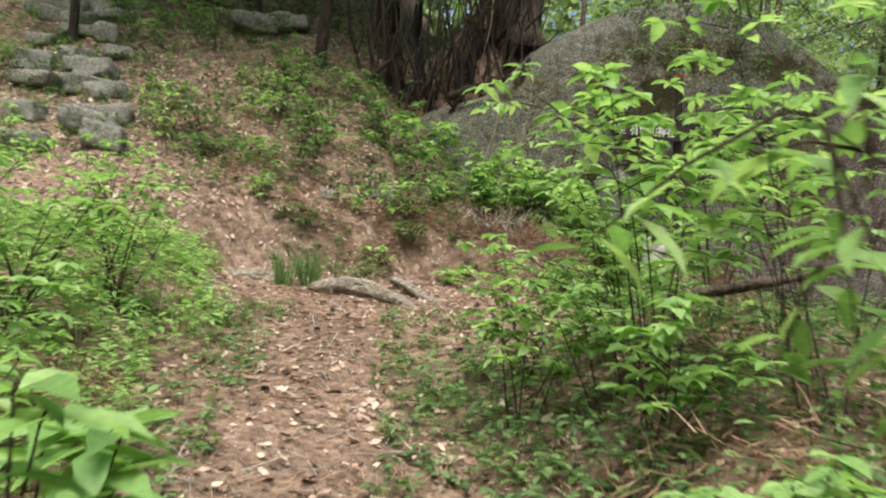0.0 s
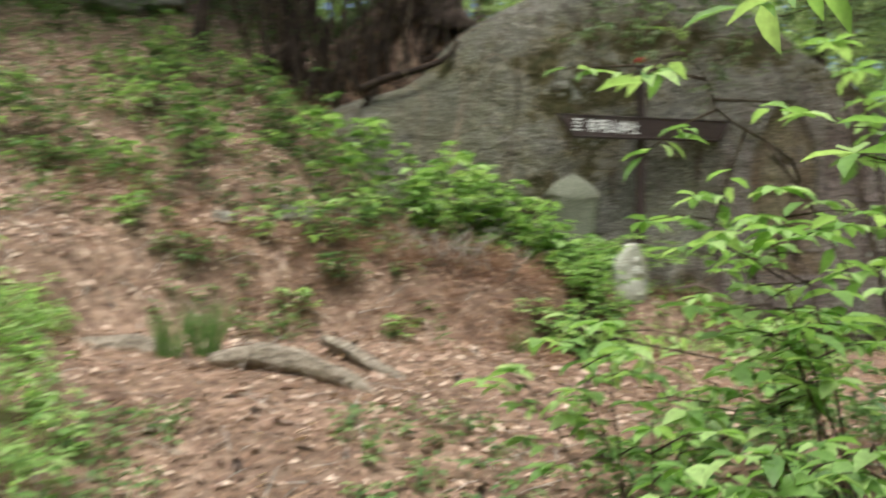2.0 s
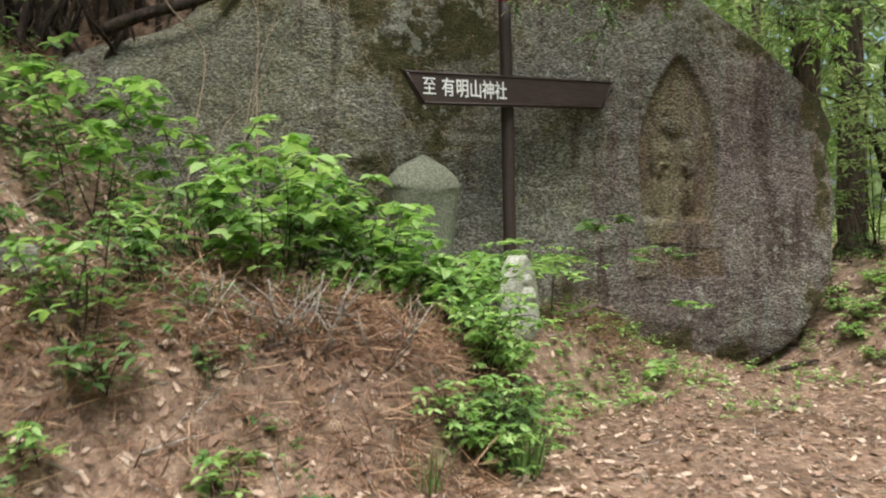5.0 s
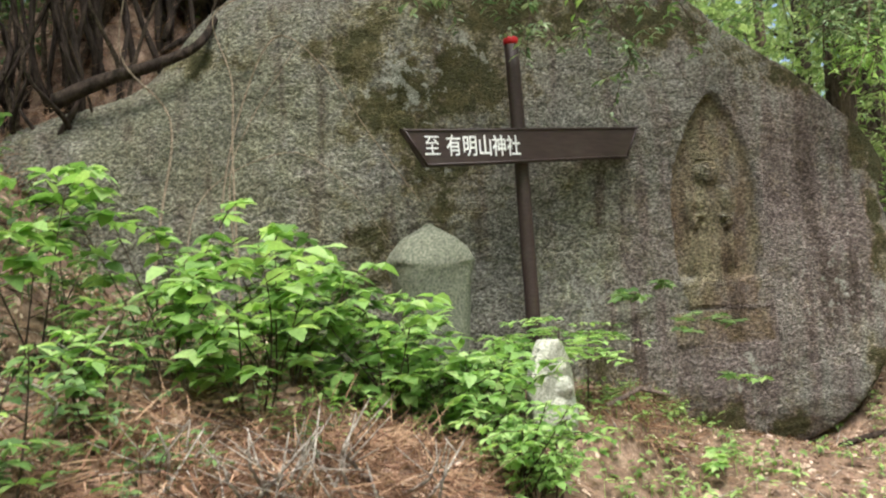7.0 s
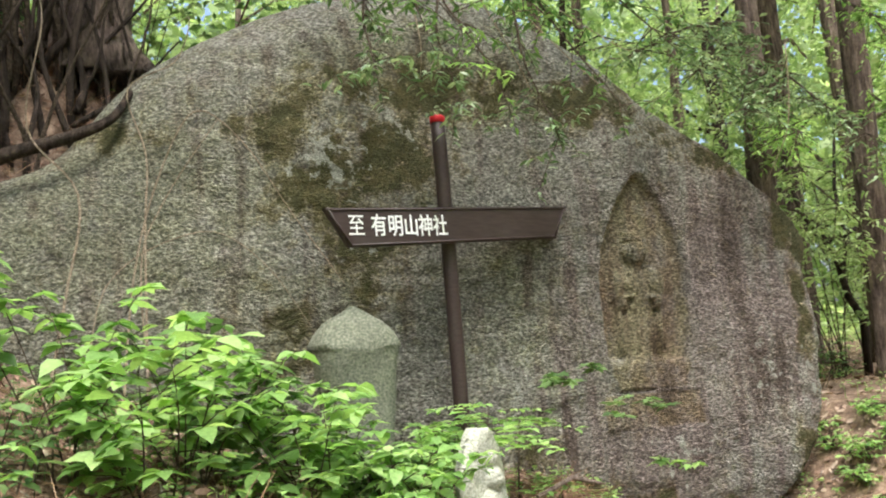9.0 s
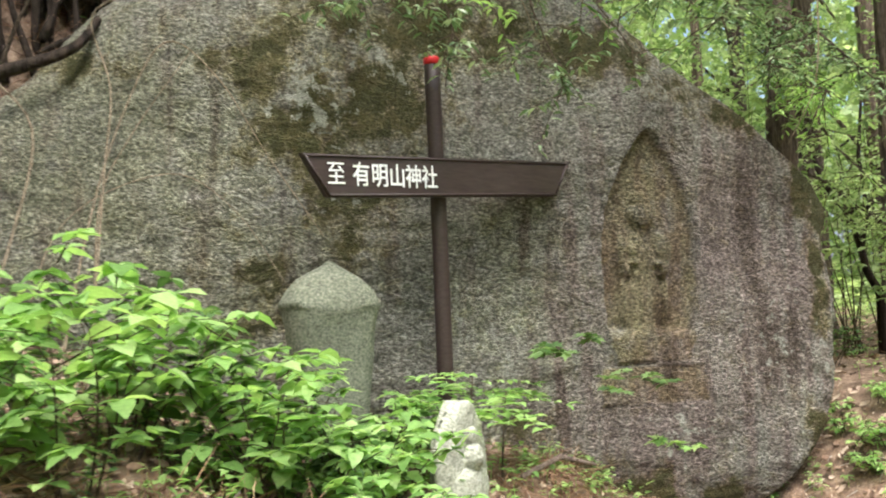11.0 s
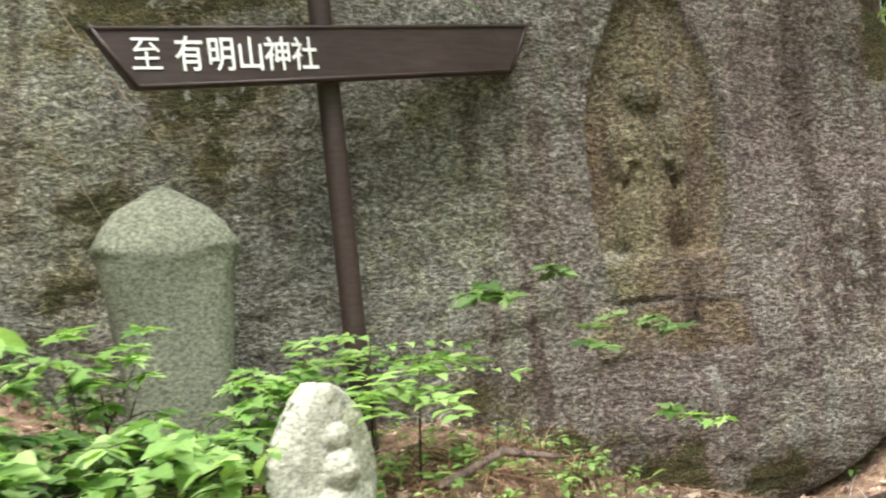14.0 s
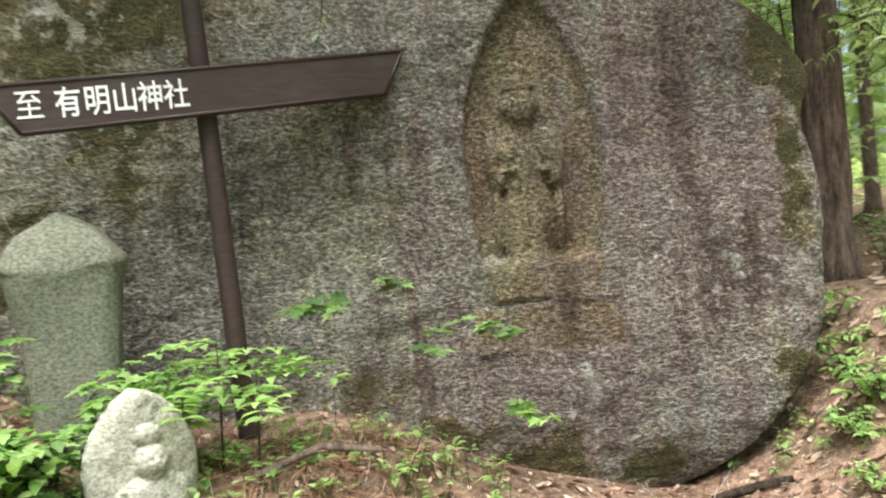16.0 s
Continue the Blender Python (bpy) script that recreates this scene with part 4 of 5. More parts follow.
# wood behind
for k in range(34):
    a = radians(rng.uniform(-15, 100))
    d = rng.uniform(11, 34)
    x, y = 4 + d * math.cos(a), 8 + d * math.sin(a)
    tree(x, y, rng.uniform(9, 15), rng.uniform(0.09, 0.22), TALL if k % 2 else "slim forest tree with light green crown paled for haze", BARK if k % 3 else BARK_DARK, 3200, rng.uniform(0.05, 0.2), LEAF_FAR, 0.12, (rng.normal(0, 0.4), rng.normal(0, 0.4)), 9, 2.6, 10)
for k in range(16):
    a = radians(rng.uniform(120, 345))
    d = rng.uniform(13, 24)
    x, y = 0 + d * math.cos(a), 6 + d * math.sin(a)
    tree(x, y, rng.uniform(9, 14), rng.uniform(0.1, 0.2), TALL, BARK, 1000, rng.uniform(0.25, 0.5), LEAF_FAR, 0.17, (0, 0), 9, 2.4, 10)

# far woods all round
n = 220000
a = rng.uniform(0, 2 * math.pi, n)
d = rng.uniform(30, 60, n)
x, y = 3 + d * np.cos(a), 8 + d * np.sin(a)
z = gz(x, y) + 24 * rng.random(n) ** 1.1
z += 1.5 * np.sin(x * 0.7) * np.cos(y * 0.6)
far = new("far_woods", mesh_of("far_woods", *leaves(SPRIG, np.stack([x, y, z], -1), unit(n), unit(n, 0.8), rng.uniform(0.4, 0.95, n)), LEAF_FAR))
tagged(far, "distant light green woods, colour paled for haze", "woods", kind="stuff")


def multi_stem(x, y, z0):
    """A root-bound shrub whose many bare stems rise from the boulder's shoulder."""
    th = thing("root_tangle", (x, y, z0), "tangle of dark bare stems and roots above the boulder", "roots", "roots above the boulder")
    for k in range(26):
        a = rng.uniform(0, 2 * math.pi)
        r = rng.uniform(0.05, 0.5)
        p = np.array([x + math.cos(a) * r, y + math.sin(a) * r * 0.6, 0])
        p[2] = g(p[0], p[1]) - 0.08
        e = p + np.array([rng.normal(0, 0.35), rng.normal(-0.1, 0.2), rng.uniform(0.6, 2.3)])
        w = rng.uniform(0.03, 0.11)
        q = [p + (e - p) * t + np.array([w * math.sin(6 * t + k), w * math.cos(5 * t + 2 * k), 0]) for t in np.linspace(0, 1, 9)]
        r0 = rng.uniform(0.012, 0.04)
        part("stem", Build().tube(q, [r0 * (1 - 0.75 * i / 8) for i in range(9)], 6, 0.4), BARK_DARK if k % 3 else TWIG, th)
    return th


for x, y in ((0.9, 13.4), (1.35, 13.55), (1.75, 13.6), (0.4, 13.5), (-0.1, 13.4)):
    multi_stem(x, y, g(x, y))


def root(points, radius, label, material=ROOT, name="tree_root", sink=0.0):
    """A worn root or branch lying on the soil."""
    p = [np.array([x, y, g(x, y) + h - sink]) for x, y, h in points]
    fine = []
    for i in range(len(p) - 1):
        for t in np.linspace(0, 1, 5)[:-1]:
            fine.append(p[i] + (p[i + 1] - p[i]) * t)
    fine.append(p[-1])
    n = len(fine)
    o = Vector(fine[0])
    bld = Build().tube([Vector(q) - o for q in fine], [radius * (0.55 + 0.45 * math.sin(math.pi * min(1, 0.15 + 0.95 * i / n)) ** 0.7) for i in range(n)], 12, 0.6)
    ob = new(name, mesh_of(name, [tuple(q) for q in bld.v], bld.f, material))
    ob.location = o
    return tagged(ob, label, "root")


root([(-0.50, 7.62, 0.02), (-0.25, 7.48, 0.09), (0.0, 7.32, 0.08), (0.2, 7.15, 0.05), (0.38, 7.0, -0.03)], 0.058, "worn grey tree root lying across the path")
root([(0.16, 8.05, 0.07), (0.28, 7.8, 0.07), (0.43, 7.5, 0.03), (0.58, 7.3, -0.02)], 0.042, "short worn root on the path")
root([(-1.25, 7.75, 0.0), (-0.95, 7.85, 0.03), (-0.7, 7.75, 0.02)], 0.055, "half-buried root beside the grass tuft")
root([(3.75, 11.0, 0.10), (4.05, 11.05, 0.22), (4.35, 11.1, 0.35)], 0.016, "thin broken brown stick by the signpost", BARK, "stick")
root([(6.05, 11.3, 0.02), (6.25, 11.22, 0.04), (6.42, 11.12, 0.02)], 0.022, "dark rotten branch under the boulder's edge", BARK_DARK, "fallen_branch")
root([(7.0, 10.3, 0.02), (7.5, 10.45, 0.03), (8.0, 10.4, 0.02)], 0.018, "thin dry stick on the forest floor", BARK, "stick")
root([(1.1, 3.9, 0.0), (1.6, 4.05, 0.30), (2.5, 4.0, 0.55)], 0.026, "fallen mossy branch among the undergrowth", BARK, "fallen_branch")


def dead_twigs(x, y, n, label):
    th = thing("dead_twigs", (x, y, g(x, y)), label, "twigs", "dead twigs on the bank")
    for k in range(n):
        a = rng.uniform(0, math.pi)
        ln = rng.uniform(0.2, 0.55)
        p = np.array([x + rng.normal(0, 0.25), y + rng.normal(0, 0.12), 0])
        p[2] = g(p[0], p[1])
        e = p + np.array([math.cos(a) * ln * 0.6, rng.normal(0, 0.12), ln * 0.7])
        m = (p + e) / 2 + rng.normal(0, 0.04, 3)
        part("twig", Build().tube([p, m, e], [0.008, 0.006, 0.003], 5), DEAD, th)
        for j in range(2):
            s = p + (e - p) * rng.uniform(0.4, 0.9)
            part("twig", Build().tube([s, s + np.array([rng.normal(0, 0.13), rng.normal(0, 0.06), rng.uniform(0.03, 0.15)])], [0.004, 0.002], 4), DEAD, th)
    return th


dead_twigs(0.95, 9.2, 14, "bleached dead twigs standing on the bank")
dead_twigs(1.5, 9.2, 12, "bleached dead twigs standing on the bank")
dead_twigs(0.3, 9.6, 6, "bleached dead twigs standing on the bank")


def grass_tuft(x, y, n=140, h=0.36):
    z0 = g(x, y)
    a = rng.uniform(0, 2 * math.pi, n)
    r = 0.07 * np.sqrt(rng.random(n))
    P = np.stack([x + r * np.cos(a), y + r * np.sin(a), np.full(n, z0)], -1)
    D = np.stack([np.cos(a) * 0.22 + rng.normal(0, 0.13, n), np.sin(a) * 0.22 + rng.normal(0, 0.13, n), np.full(n, 1.0)], -1)
    v, f = leaves(BLADE, P - np.array([x, y, z0]), D, unit(n), h * rng.uniform(0.6, 1.1, n), np.full(n, 0.008))
    ob = new("grass_tuft", mesh_of("grass_tuft", v, f, GRASS))
    ob.location = (x, y, z0)
    return tagged(ob, "upright tuft of green grass on the path", "grass tuft")


grass_tuft(-0.75, 7.72, 90, 0.33)
grass_tuft(-0.55, 7.80, 110, 0.40)


def dry_clump(x, y, n, h, label):
    """A drooping clump of dead needles or fern."""
    z0 = g(x, y)
    a = rng.uniform(0, 2 * math.pi, n)
    r = 0.30 * np.sqrt(rng.random(n))
    P = np.stack([r * np.cos(a), r * np.sin(a), gz(x + r * np.cos(a), y + r * np.sin(a)) - z0 + h * rng.random(n) ** 2], -1)
    D = np.stack([np.cos(a) + rng.normal(0, 0.8, n), np.sin(a) - 0.3 + rng.normal(0, 0.8, n), rng.normal(-0.1, 0.6, n)], -1)
    v, f = leaves(BLADE, P, D, unit(n), 0.22 * rng.uniform(0.5, 1.2, n), np.full(n, 0.006))
    ob = new("dry_clump", mesh_of("dry_clump", v, f, NEEDLE))
    ob.location = (x, y, z0)
    return tagged(ob, label, "dead fern")


for x, y, n, h in ((0.2, 9.2, 500, 0.12), (0.75, 9.35, 700, 0.16), (1.25, 9.35, 700, 0.18), (1.7, 9.4, 700, 0.16), (1.0, 9.75, 500, 0.14), (1.55, 9.8, 500, 0.14), (2.1, 9.75, 400, 0.10), (0.4, 9.8, 400, 0.12), (-0.7, 9.2, 400, 0.10), (-1.4, 9.4, 400, 0.10)):
    dry_clump(x, y, n, h, "tangle of drooping dead needles and fern on the bank")
for x, y in ((0.5, 13.15), (0.9, 13.2), (1.3, 13.35), (1.65, 13.6), (0.1, 13.2), (0.7, 13.6), (1.2, 13.8)):
    dry_clump(x, y, 450, 0.16, "dark litter of dead needles among the roots")
for x, y in ((1.35, 1.8), (1.7, 2.3), (1.2, 2.6), (1.9, 3.0), (1.5, 3.9), (-1.1, 2.6), (-1.3, 3.8)):
    dry_clump(x, y, 260, 0.28, "dry brown stems among the undergrowth beside the path")
dry_clump(1.35, 8.95, 500, 0.16, "reddish clump of dead needles on the bank's edge")
dry_clump(0.6, 8.95, 350, 0.10, "reddish clump of dead needles on the bank's edge")
dry_clump(-0.2, 8.9, 350, 0.10, "reddish clump of dead needles on the bank's edge")
dry_clump(1.75, 8.95, 300, 0.14, "reddish clump of dead needles on the bank's edge")
dry_clump(3.95, 11.15, 400, 0.10, "heap of dead needles and twigs at the boulder's foot")
dry_clump(4.35, 11.3, 300, 0.08, "heap of dead needles and twigs at the boulder's foot")
dry_clump(2.9, 10.5, 300, 0.08, "heap of dead needles and twigs before the small statue")
grass_tuft(2.25, 9.05, 60, 0.28)
grass_tuft(1.6, 8.75, 30, 0.25)


def block_stone(x, y, sx, sy, sz, label, turn=0, lift=0.0):
    """A rough stone block with worn edges."""
    bm = bmesh.new()
    bmesh.ops.create_cube(bm, size=1)
    bmesh.ops.subdivide_edges(bm, edges=bm.edges, cuts=5, use_grid_fill=True)
    for q in bm.verts:
        r = q.co.normalized() * 0.62
        q.co = q.co.lerp(r, 0.18)
        q.co = Vector((q.co.x * sx, q.co.y * sy, q.co.z * sz))
        q.co *= 1 + 0.3 * noise.fractal(q.co * 3 + Vector((x, y, 0)), 0.8, 2, 4)
    me = bpy.data.meshes.new("stone")
    bm.to_mesh(me)
    bm.free()
    me.materials.append(FIELD_STONE)
    me.shade_smooth()
    ob = new("stone", me)
    ob.matrix_world = pose(x, y, g(x, y) + sz * 0.2 + lift, rng.uniform(-6, 6), rng.uniform(-6, 6), turn)
    return tagged(ob, label, "stone", "stones of the hillside")


# stone steps going up the hillside
for k in range(9):
    f = k / 8
    cx, cy = -3.3 - 1.9 * f, 9.6 + 5.6 * f
    for j in range(3):
        block_stone(cx + (j - 1) * 0.42 + rng.normal(0, 0.05), cy + rng.normal(0, 0.16), rng.uniform(0.25, 0.6), rng.uniform(0.25, 0.5), rng.uniform(0.14, 0.28), "rough pale stone of the hillside steps", rng.uniform(-40, 40))
block_stone(-2.25, 14.2, 0.7, 0.4, 0.28, "pale flat stone among the hillside shrubs", 10, 0.1)
block_stone(-1.75, 14.5, 0.6, 0.4, 0.24, "pale flat stone among the hillside shrubs", -8, 0.1)
block_stone(6.6, 10.4, 0.2, 0.16, 0.12, "small rounded stone at the boulder's foot")

block_stone(0.0, 9.55, 0.26, 0.16, 0.14, "pale broken stone on the needle-covered bank", 12, 0.02)
block_stone(-0.55, 9.35, 0.18, 0.14, 0.10, "pale broken stone on the needle-covered bank", -20, 0.02)


def pine_cone(x, y):
    """A small open cone: a core set round with scales."""
    n, ln = 42, 0.042
    f = np.arange(n) / n
    a = f * n * 2.4
    r = 0.012 * np.sin(np.pi * (0.12 + 0.85 * f))
    P = np.stack([r * np.cos(a), r * np.sin(a), ln * f], -1)
    D = np.stack([np.cos(a), np.sin(a), 0.5 + f], -1)
    ob = new("pine_cone", mesh_of("pine_cone", *joined(leaves(OVATE, P, D, np.tile((0, 0, 1.0), (n, 1)), np.full(n, 0.017)), leaves(OVATE, P * 0.4, D, np.tile((0, 0, 1.0), (n, 1)), np.full(n, 0.012))), BARK))
    ob.matrix_world = pose(x, y, g(x, y) + 0.022, 84, 0, 20)
    return tagged(ob, "small dark open pine cone lying on the path", "pine cone", "pine cones on the path")


cone = pine_cone(0.85, 7.3)
for k in range(18):
    cx, cy = rng.uniform(-0.9, 3.2), rng.uniform(4.2, 8.8)
    copy_thing(cone, pose(cx, cy, g(cx, cy) + 0.022, rng.uniform(70, 100), 0, rng.uniform(0, 360)))
for lx, ly, size, turn in ((-0.06, 6.02, 0.15, 30), (0.5, 6.6, 0.11, 140), (0.15, 4.7, 0.13, 250), (-0.3, 4.3, 0.12, 80)):
    v, f = leaves(CURLED, [(0, 0, 0.01)], [(math.cos(turn), math.sin(turn), 0.12)], [(0.1, 0.1, 1)], [size])
    big_leaf = new("fallen_leaf", mesh_of("fallen_leaf", v, f, DRY))
    big_leaf.location = (lx, ly, g(lx, ly) + 0.012)
    tagged(big_leaf, "large pale dry leaf lying on the path", "leaf", "large dry leaves on the path")

# ---- branches hanging before the boulder's top ----


def hanging_branch(start, end, label, twigs=16, size=0.075, leaf=LEAF_DARK, sag=0.25, radius=0.016):
    s, e = np.array(start, float), np.array(end, float)
    th = thing("hanging_branch", start, label, "branch", "branches over the boulder")
    q = [s + (e - s) * t + np.array([0.05 * math.sin(9 * t), 0.04 * math.cos(8 * t), -sag * t * t]) for t in np.linspace(0, 1, 9)]
    b = Build().tube(q, [radius * (1 - 0.8 * i / 8) for i in range(9)], 6)
    P, D, U, S = [], [], [], []
    for k in range(twigs):
        t = rng.uniform(0.15, 1.0)
        i = min(int(t * 8), 7)
        p = q[i] + (q[i + 1] - q[i]) * (t * 8 - i)
        w = p + np.array([rng.normal(0, 0.22), rng.normal(0, 0.18), rng.normal(-0.10, 0.14)])
        part("twig", Build().tube([p, (p + w) / 2 + np.array([0, 0, 0.02]), w], [0.005, 0.0035, 0.002], 4), TWIG, th)
        for j in range(9):
            f = 0.35 + 0.65 * j / 8
            a = rng.uniform(0, 2 * math.pi)
            P.append(p + (w - p) * f), D.append((math.cos(a), math.sin(a), rng.normal(-0.25, 0.25))), U.append((rng.normal(0, 0.3), rng.normal(0, 0.3), 1)), S.append(size * rng.uniform(0.7, 1.2))
    part("branch", b, TWIG, th)
    part("foliage", leaves(LANCE, P, D, U, S), leaf, th)
    return th


HANG = "leafy evergreen branch hanging before the boulder"
VINE = "thin bare brown vine before the boulder's face"
for s, e, n, lf in (((3.6, 12.1, 6.3), (3.75, 11.1, 5.05), 22, LEAF), ((4.3, 12.0, 6.3), (4.75, 11.0, 4.85), 22, LEAF_MID), ((3.0, 12.3, 6.2), (3.2, 11.1, 5.45), 26, LEAF_MID), ((4.0, 12.1, 6.4), (4.2, 11.0, 5.4), 30, LEAF_MID), ((4.9, 12.0, 6.4), (5.3, 11.0, 5.35), 30, LEAF_MID),
                    ((7.8, 12.5, 6.2), (4.9, 11.1, 5.35), 70, LEAF_GLOSS), ((7.8, 12.5, 6.0), (5.5, 11.1, 5.25), 70, LEAF_GLOSS), ((7.8, 12.5, 5.6), (6.0, 11.1, 5.0), 70, LEAF_GLOSS), ((7.8, 12.5, 5.2), (6.5, 11.0, 4.85), 60, LEAF), ((7.8, 12.5, 5.8), (7.3, 10.9, 4.8), 60, LEAF_GLOSS), ((7.9, 12.5, 4.9), (7.5, 11.3, 4.2), 40, LEAF_FAR), ((7.9, 12.6, 4.4), (8.1, 11.6, 3.9), 36, LEAF_FAR), ((3.4, 12.1, 6.0), (2.9, 11.2, 4.95), 26, LEAF_GLOSS), ((3.9, 12.1, 6.0), (3.5, 11.2, 4.85), 26, LEAF_GLOSS), ((4.5, 12.1, 6.0), (4.3, 11.2, 4.65), 26, LEAF_GLOSS),
                    ((9.3, 12.4, 6.6), (7.6, 10.6, 5.3), 60, LEAF), ((9.5, 12.4, 5.6), (8.2, 10.9, 4.5), 50, LEAF), ((9.5, 12.4, 5.0), (8.6, 11.2, 4.0), 36, LEAF)):
    hanging_branch(s, e, HANG, n, 0.085, lf)
PALE = "slender twig with pale green whorled leaves over the path"
hanging_branch((1.45, 3.5, 2.05), (0.48, 3.05, 2.45), PALE, 5, 0.095, LEAF, 0.05, 0.006)
hanging_branch((1.45, 4.75, 2.35), (0.66, 4.0, 2.60), PALE, 6, 0.10, LEAF, 0.05, 0.006)
hanging_branch((1.8, 5.6, 1.70), (0.88, 5.68, 2.0), PALE, 7, 0.12, LEAF, 0.12, 0.006)
hanging_branch((1.85, 5.55, 1.8), (1.35, 5.95, 2.2), PALE, 4, 0.11, LEAF, 0.05, 0.006)
hanging_branch((1.6, 1.5, 1.75), (0.68, 1.0, 1.95), PALE, 6, 0.12, LEAF, 0.05, 0.006)


def bare_vine(points, radius, label=VINE, name="vine", material=VINE_BARK, kind_of="vine"):
    """A thin bare stem; its points are joined by a smooth line."""
    p = np.array(points, float)
    q = []
    for i in range(len(p) - 1):
        a0, b0, c0, d0 = p[max(i - 1, 0)], p[i], p[i + 1], p[min(i + 2, len(p) - 1)]
        for s in np.arange(6) / 6:
            q.append(0.5 * (2 * b0 + (c0 - a0) * s + (2 * a0 - 5 * b0 + 4 * c0 - d0) * s * s + (3 * b0 - a0 - 3 * c0 + d0) * s ** 3))
    q.append(p[-1])
    b = Build().tube([Vector(v - p[0]) for v in q], [radius * (1 - 0.6 * i / len(q)) for i in range(len(q))], 5)
    ob = new(name, mesh_of(name, [tuple(v) for v in b.v], b.f, material))
    ob.location = p[0]
    return tagged(ob, label, kind_of, "vines before the boulder" if kind_of == "vine" else "")


def before(x, z, d=0.25):
    """A place a little before the boulder's face."""
    return (x, 12.07 - 0.27 * (x - 4.12) - d, z)


bare_vine([(1.45, 10.9, g(1.45, 10.9)), before(1.75, 3.9, 0.6), before(1.85, 4.5), before(1.75, 4.95), before(2.05, 5.15), before(2.15, 5.45), (2.2, 12.9, 5.6)], 0.008)
bare_vine([(1.3, 10.8, g(1.3, 10.8)), before(1.65, 3.6, 0.7), before(1.9, 4.3), before(2.15, 4.8), before(2.45, 4.6), before(2.75, 4.1), before(3.05, 3.6, 0.3)], 0.008)
bare_vine([(1.5, 10.9, g(1.5, 10.9)), before(1.72, 3.7, 0.6), before(1.95, 4.2), before(2.3, 4.75)], 0.007)
bare_vine([(0.9, 10.6, g(0.9, 10.6)), before(1.25, 3.5, 0.9), before(1.4, 4.2, 0.5), before(1.15, 4.7), before(1.25, 5.4), (1.3, 13.3, 6.0)], 0.010)
bare_vine([(1.1, 10.6, g(1.1, 10.6)), before(1.5, 3.6, 0.7), before(2.1, 3.95, 0.5), before(2.5, 3.75, 0.4), before(2.75, 3.3, 0.5)], 0.005)
bare_vine([before(0.75, 4.42, 0.05), before(1.05, 4.55, 0.10), before(1.4, 4.66, 0.10), before(1.68, 4.80, 0.05), before(1.85, 5.05, -0.15)], 0.06, "thick dark root along the boulder's shoulder", "tree_root", BARK_DARK, "root")
for x0, z0, x1, z1 in ((4.0, 5.6, 4.35, 4.85), (4.2, 5.6, 4.9, 4.9), (3.5, 5.7, 3.55, 4.95), (4.6, 5.5, 5.3, 5.15), (6.4, 5.3, 6.1, 4.2)):
    bare_vine([before(x0, z0, 0.5), before((x0 + x1) / 2, (z0 + z1) / 2 - 0.12, 0.6), before(x1, z1, 0.5)], 0.006)

sapling = thing("crooked_sapling", (10.0, 13.2, g(10.0, 13.2)), "slim crooked dark sapling with bare forked stems", "tree", "trees of the wood")
for pts, r in (([(10.0, 13.2, g(10.0, 13.2) - 0.05), (10.03, 13.2, 3.2), (9.82, 13.2, 3.45), (9.70, 13.2, 3.85), (9.52, 13.2, 4.12), (9.25, 13.25, 4.4), (9.0, 13.3, 5.2)], 0.05),
               ([(9.56, 13.2, 4.08), (9.85, 13.15, 4.18), (10.4, 13.1, 4.4), (10.9, 13.1, 4.9)], 0.032), ([(9.75, 13.2, 3.7), (9.9, 13.2, 4.1), (9.8, 13.2, 4.7), (9.95, 13.2, 5.6)], 0.028)):
    part("stem", Build().tube(pts, [r * (1 - 0.6 * i / len(pts)) for i in range(len(pts))], 8, 0.3), BARK_DARK, sapling)

# ---- litter and low herbs ----


def scatter(n, x0, x1, y0, y1):
    return rng.uniform(x0, x1, n), rng.uniform(y0, y1, n)


def clear_of_boulder(x, y):
    face = 12.07 - 0.27 * (x - 4.12)
    return ~((x > -0.3) & (x < 6.75) & (y > face + 0.25) & (y < face + 0.7 + 2.2 * ss(1.5, 3.5, x)))


def lying(n, x0, x1, y0, y1, sizes, shape, material, name, label, lift=0.012, flat=3.0, widths=None):
    x, y = scatter(n, x0, x1, y0, y1)
    ok = clear_of_boulder(x, y)
    x, y = x[ok], y[ok]
    k = len(x)
    e = 0.05
    N = np.stack([-(gz(x + e, y) - gz(x - e, y)) / (2 * e), -(gz(x, y + e) - gz(x, y - e)) / (2 * e), np.ones(k)], -1)
    N /= np.linalg.norm(N, axis=1, keepdims=True)
    U = N * flat + unit(k)
    D = np.cross(U, unit(k))
    s = rng.uniform(*sizes, k)
    v, f = leaves(shape, np.stack([x, y, gz(x, y) + lift * rng.uniform(0.3, 1.6, k)], -1), D, U, s, None if widths is None else np.full(k, widths))
    ob = new(name, mesh_of(name, v, f, material))
    return tagged(ob, label, "litter", kind="stuff")


lying(34000, -4, 7.5, -0.5, 12.5, (0.015, 0.05), SPRIG, DRY, "leaf_litter", "broken scraps of dry brown leaves", 0.012, 2.0)
lying(9000, -4, 7.5, -0.5, 12.5, (0.04, 0.085), CURLED, DRY, "leaf_litter", "dry brown fallen leaves", 0.012, 2.0)
lying(5000, -4, 7.5, -0.5, 12.5, (0.04, 0.09), LOBED, DRY, "leaf_litter", "dry brown lobed leaves", 0.012, 2.0)
lying(5000, 6, 14, 7, 19, (0.05, 0.11), CURLED, DRY, "leaf_litter", "dry brown fallen leaves")
lying(15000, -6, 3, 8.5, 17, (0.025, 0.075), CURLED, DRY, "leaf_litter", "dry brown fallen leaves")
lying(90000, -2.5, 7.0, 1, 12.3, (0.05, 0.14), BLADE, NEEDLE, "needle_litter", "fallen reddish pine needles", 0.012, 2.5, 0.004)
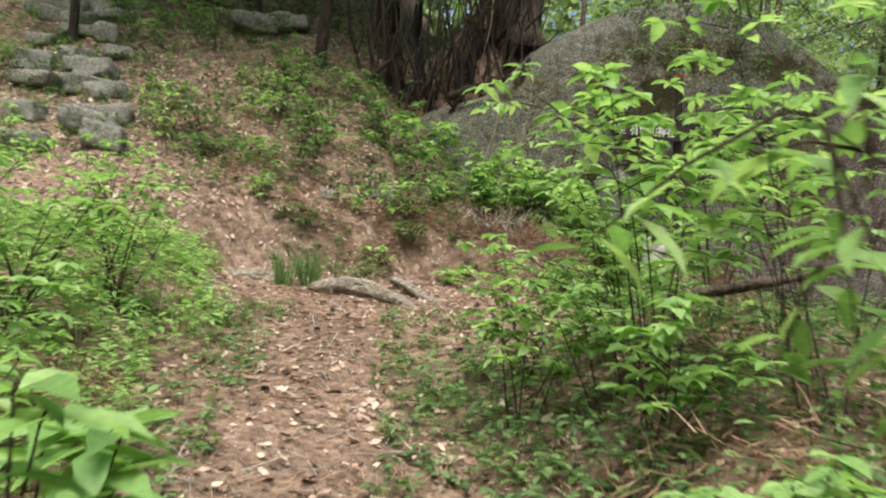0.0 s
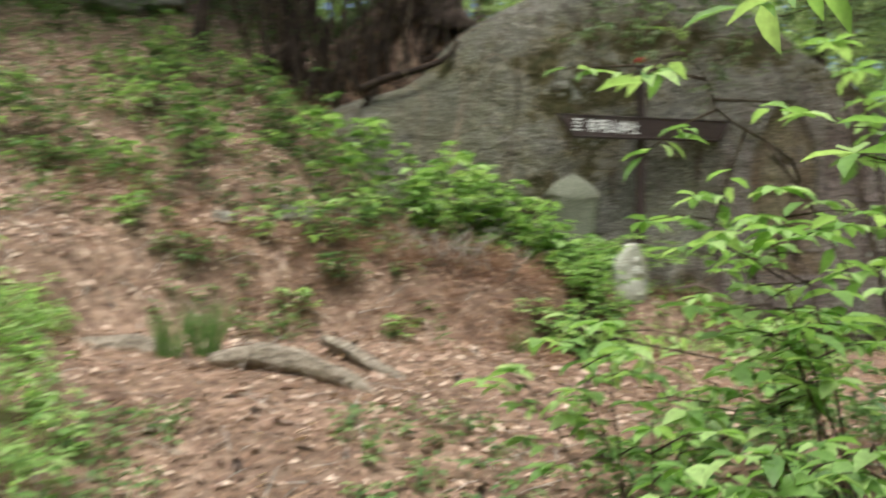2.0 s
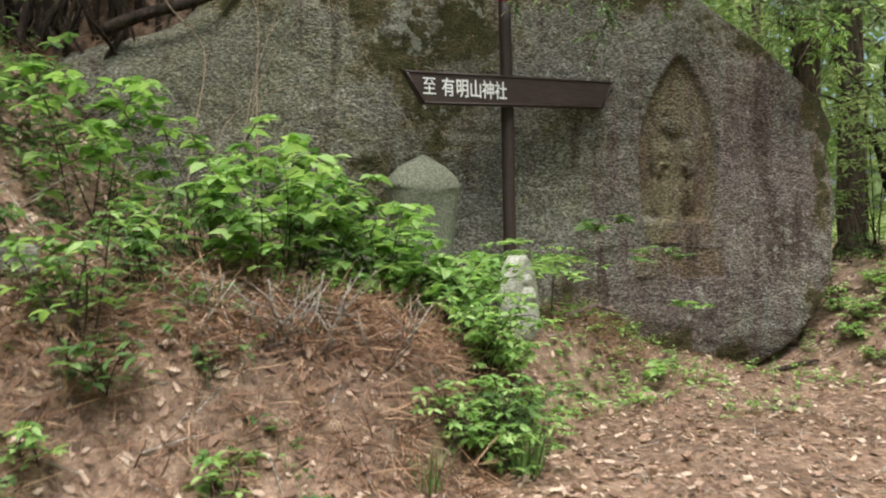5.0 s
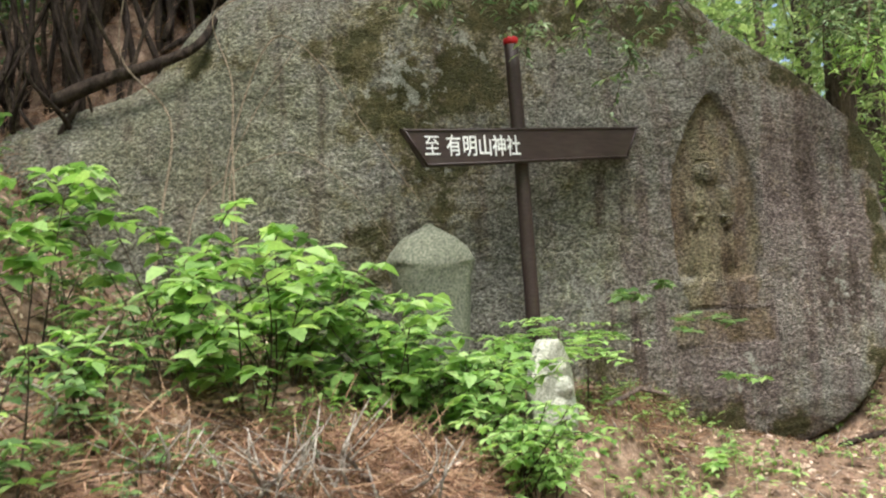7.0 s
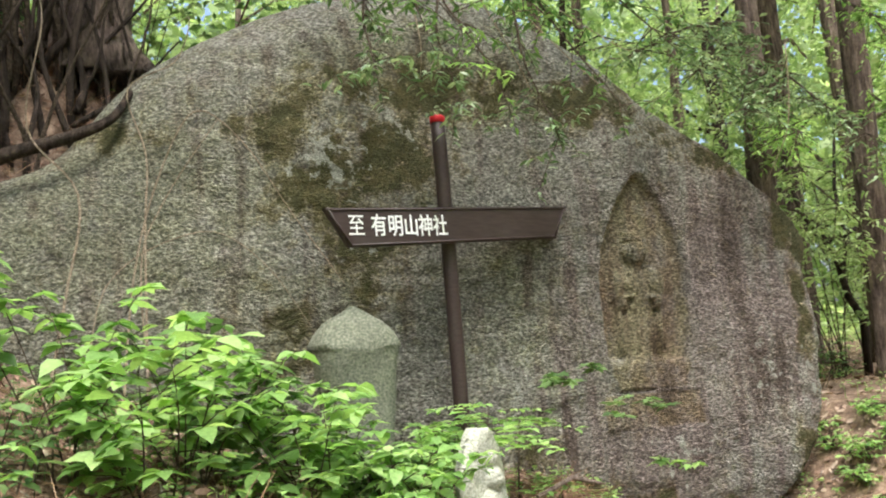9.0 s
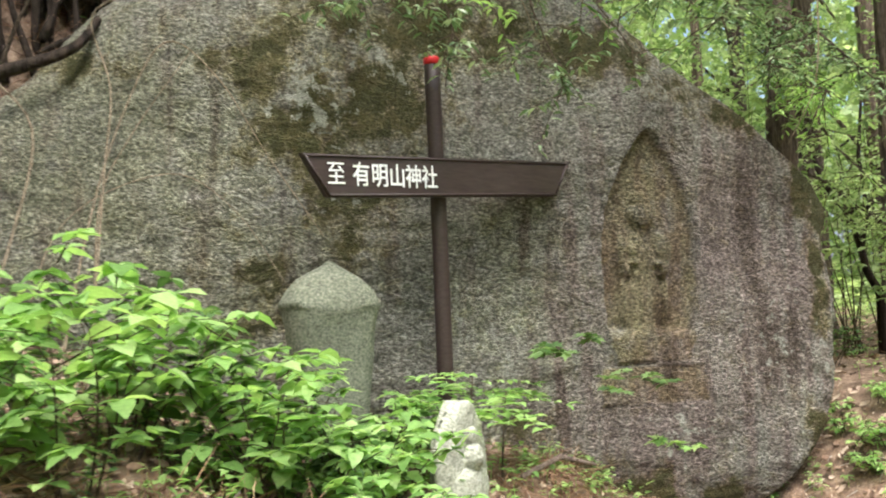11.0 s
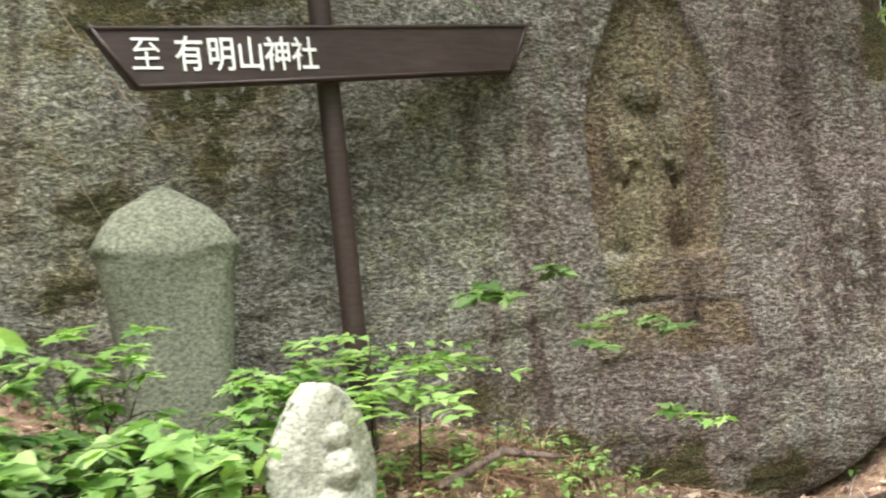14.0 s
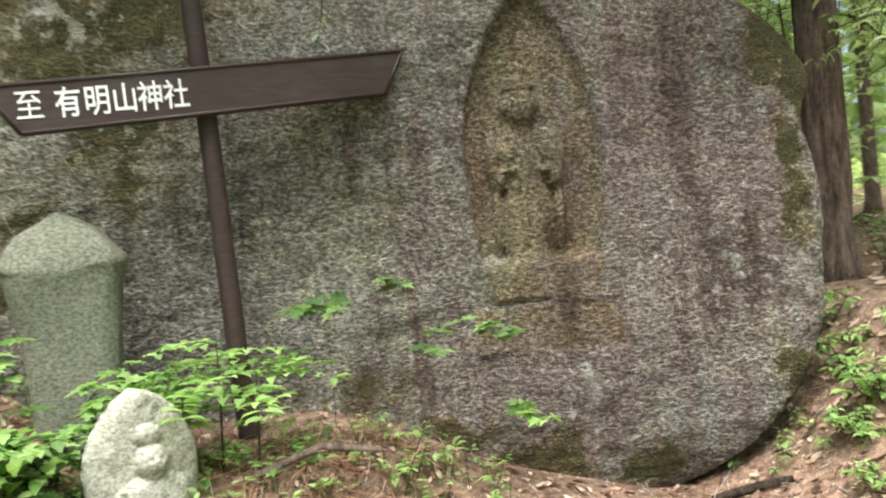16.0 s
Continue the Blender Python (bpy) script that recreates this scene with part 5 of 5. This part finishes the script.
lying(3500, -4, 7, 0, 12, (0.10, 0.35), BLADE, DEAD, "small_twigs", "small broken twigs", 0.015, 4.0, 0.010)


def herbs(n, x0, x1, y0, y1, keep_if, label, material=LEAF_MID, height=(0.05, 0.28), size=0.06, shape=OVATE):
    """Low plants, too many to count: each a whorl of leaves on a short stem."""
    x, y = scatter(n, x0, x1, y0, y1)
    ok = keep_if(x, y) & clear_of_boulder(x, y)
    x, y = x[ok], y[ok]
    k = len(x)
    h = rng.uniform(*height, k)
    P, D, U, S = [], [], [], []
    for j in range(5):
        a = rng.uniform(0, 2 * math.pi, k)
        P.append(np.stack([x + 0.01 * np.cos(a), y + 0.01 * np.sin(a), gz(x, y) + h * rng.uniform(0.6, 1, k)], -1))
        D.append(np.stack([np.cos(a), np.sin(a), rng.normal(0.05, 0.25, k)], -1))
        U.append(unit(k) * 0.3 + np.array([0, 0, 1]))
        S.append(size * rng.uniform(0.6, 1.3, k))
    P.append(np.stack([x, y, gz(x, y) - 0.01], -1))
    stems = leaves(BLADE, P[-1], np.stack([rng.normal(0, 0.08, k), rng.normal(0, 0.08, k), np.ones(k)], -1), unit(k), h, np.full(k, 0.006))
    shape_ = joined(leaves(shape, np.concatenate(P[:-1]), np.concatenate(D), np.concatenate(U), np.concatenate(S)), stems)
    ob = new("herbs", mesh_of("herbs", *shape_, material))
    return tagged(ob, label, "undergrowth", kind="stuff")


herbs(5200, -4.5, -0.8, 0.3, 8.4, lambda x, y: x < -0.95 - 0.12 * np.sin(3 * y) - 0.5 * ss(6, 8, y), "dense low green herbs beside the path", LEAF)
herbs(2600, 0.2, 4.0, 0.6, 5.9, lambda x, y: x > 0.45 + 0.15 * np.sin(2.3 * y) + 0.9 * ss(4.6, 5.9, y), "dense low green herbs beside the path")
herbs(3200, -6, 2.8, 8.9, 17, lambda x, y: (y > 10.3) | ((x < -0.4) & (y > 9.3)), "green seedlings on the hillside")
herbs(2400, -6, 1.5, 9.3, 17, lambda x, y: np.sin(2.1 * x + 0.5) * np.sin(1.9 * y) > -0.2, "dark low leaves on the hillside", LEAF_DARK, (0.03, 0.22), 0.06)
herbs(140, 3.4, 4.9, 10.4, 11.6, lambda x, y: x > 0, "small bright seedlings at the signpost's foot", LEAF, (0.04, 0.16), 0.06)
herbs(420, -2.2, 1.0, 8.3, 9.8, lambda x, y: np.sin(3.3 * x) * np.sin(4.1 * y + 1) > -0.1, "scattered green herbs on the bank's slope", LEAF_MID, (0.03, 0.2), 0.06)
herbs(420, 1.2, 3.4, 9.0, 11.6, lambda x, y: y > 9.7 + 0.6 * np.clip(x - 1.5, 0, 3), "green seedlings on the bank", LEAF, (0.04, 0.2), 0.05)
herbs(420, 3.2, 6.8, 9.8, 11.9, lambda x, y: np.sin(3 * x) * np.sin(4 * y) > 0.1, "sparse green seedlings at the boulder's foot", LEAF, (0.03, 0.14), 0.045)
herbs(900, 6.2, 13, 8.5, 17, lambda x, y: np.sin(1.7 * x + 1) * np.sin(1.3 * y) > 0.15, "low green plants on the forest floor", LEAF, (0.03, 0.16), 0.055)
herbs(1100, -1.0, 0.9, 1.5, 6.5, lambda x, y: np.abs(x + 0.2) > 0.32, "sparse seedlings on the path's edge", LEAF_MID, (0.02, 0.1), 0.05)
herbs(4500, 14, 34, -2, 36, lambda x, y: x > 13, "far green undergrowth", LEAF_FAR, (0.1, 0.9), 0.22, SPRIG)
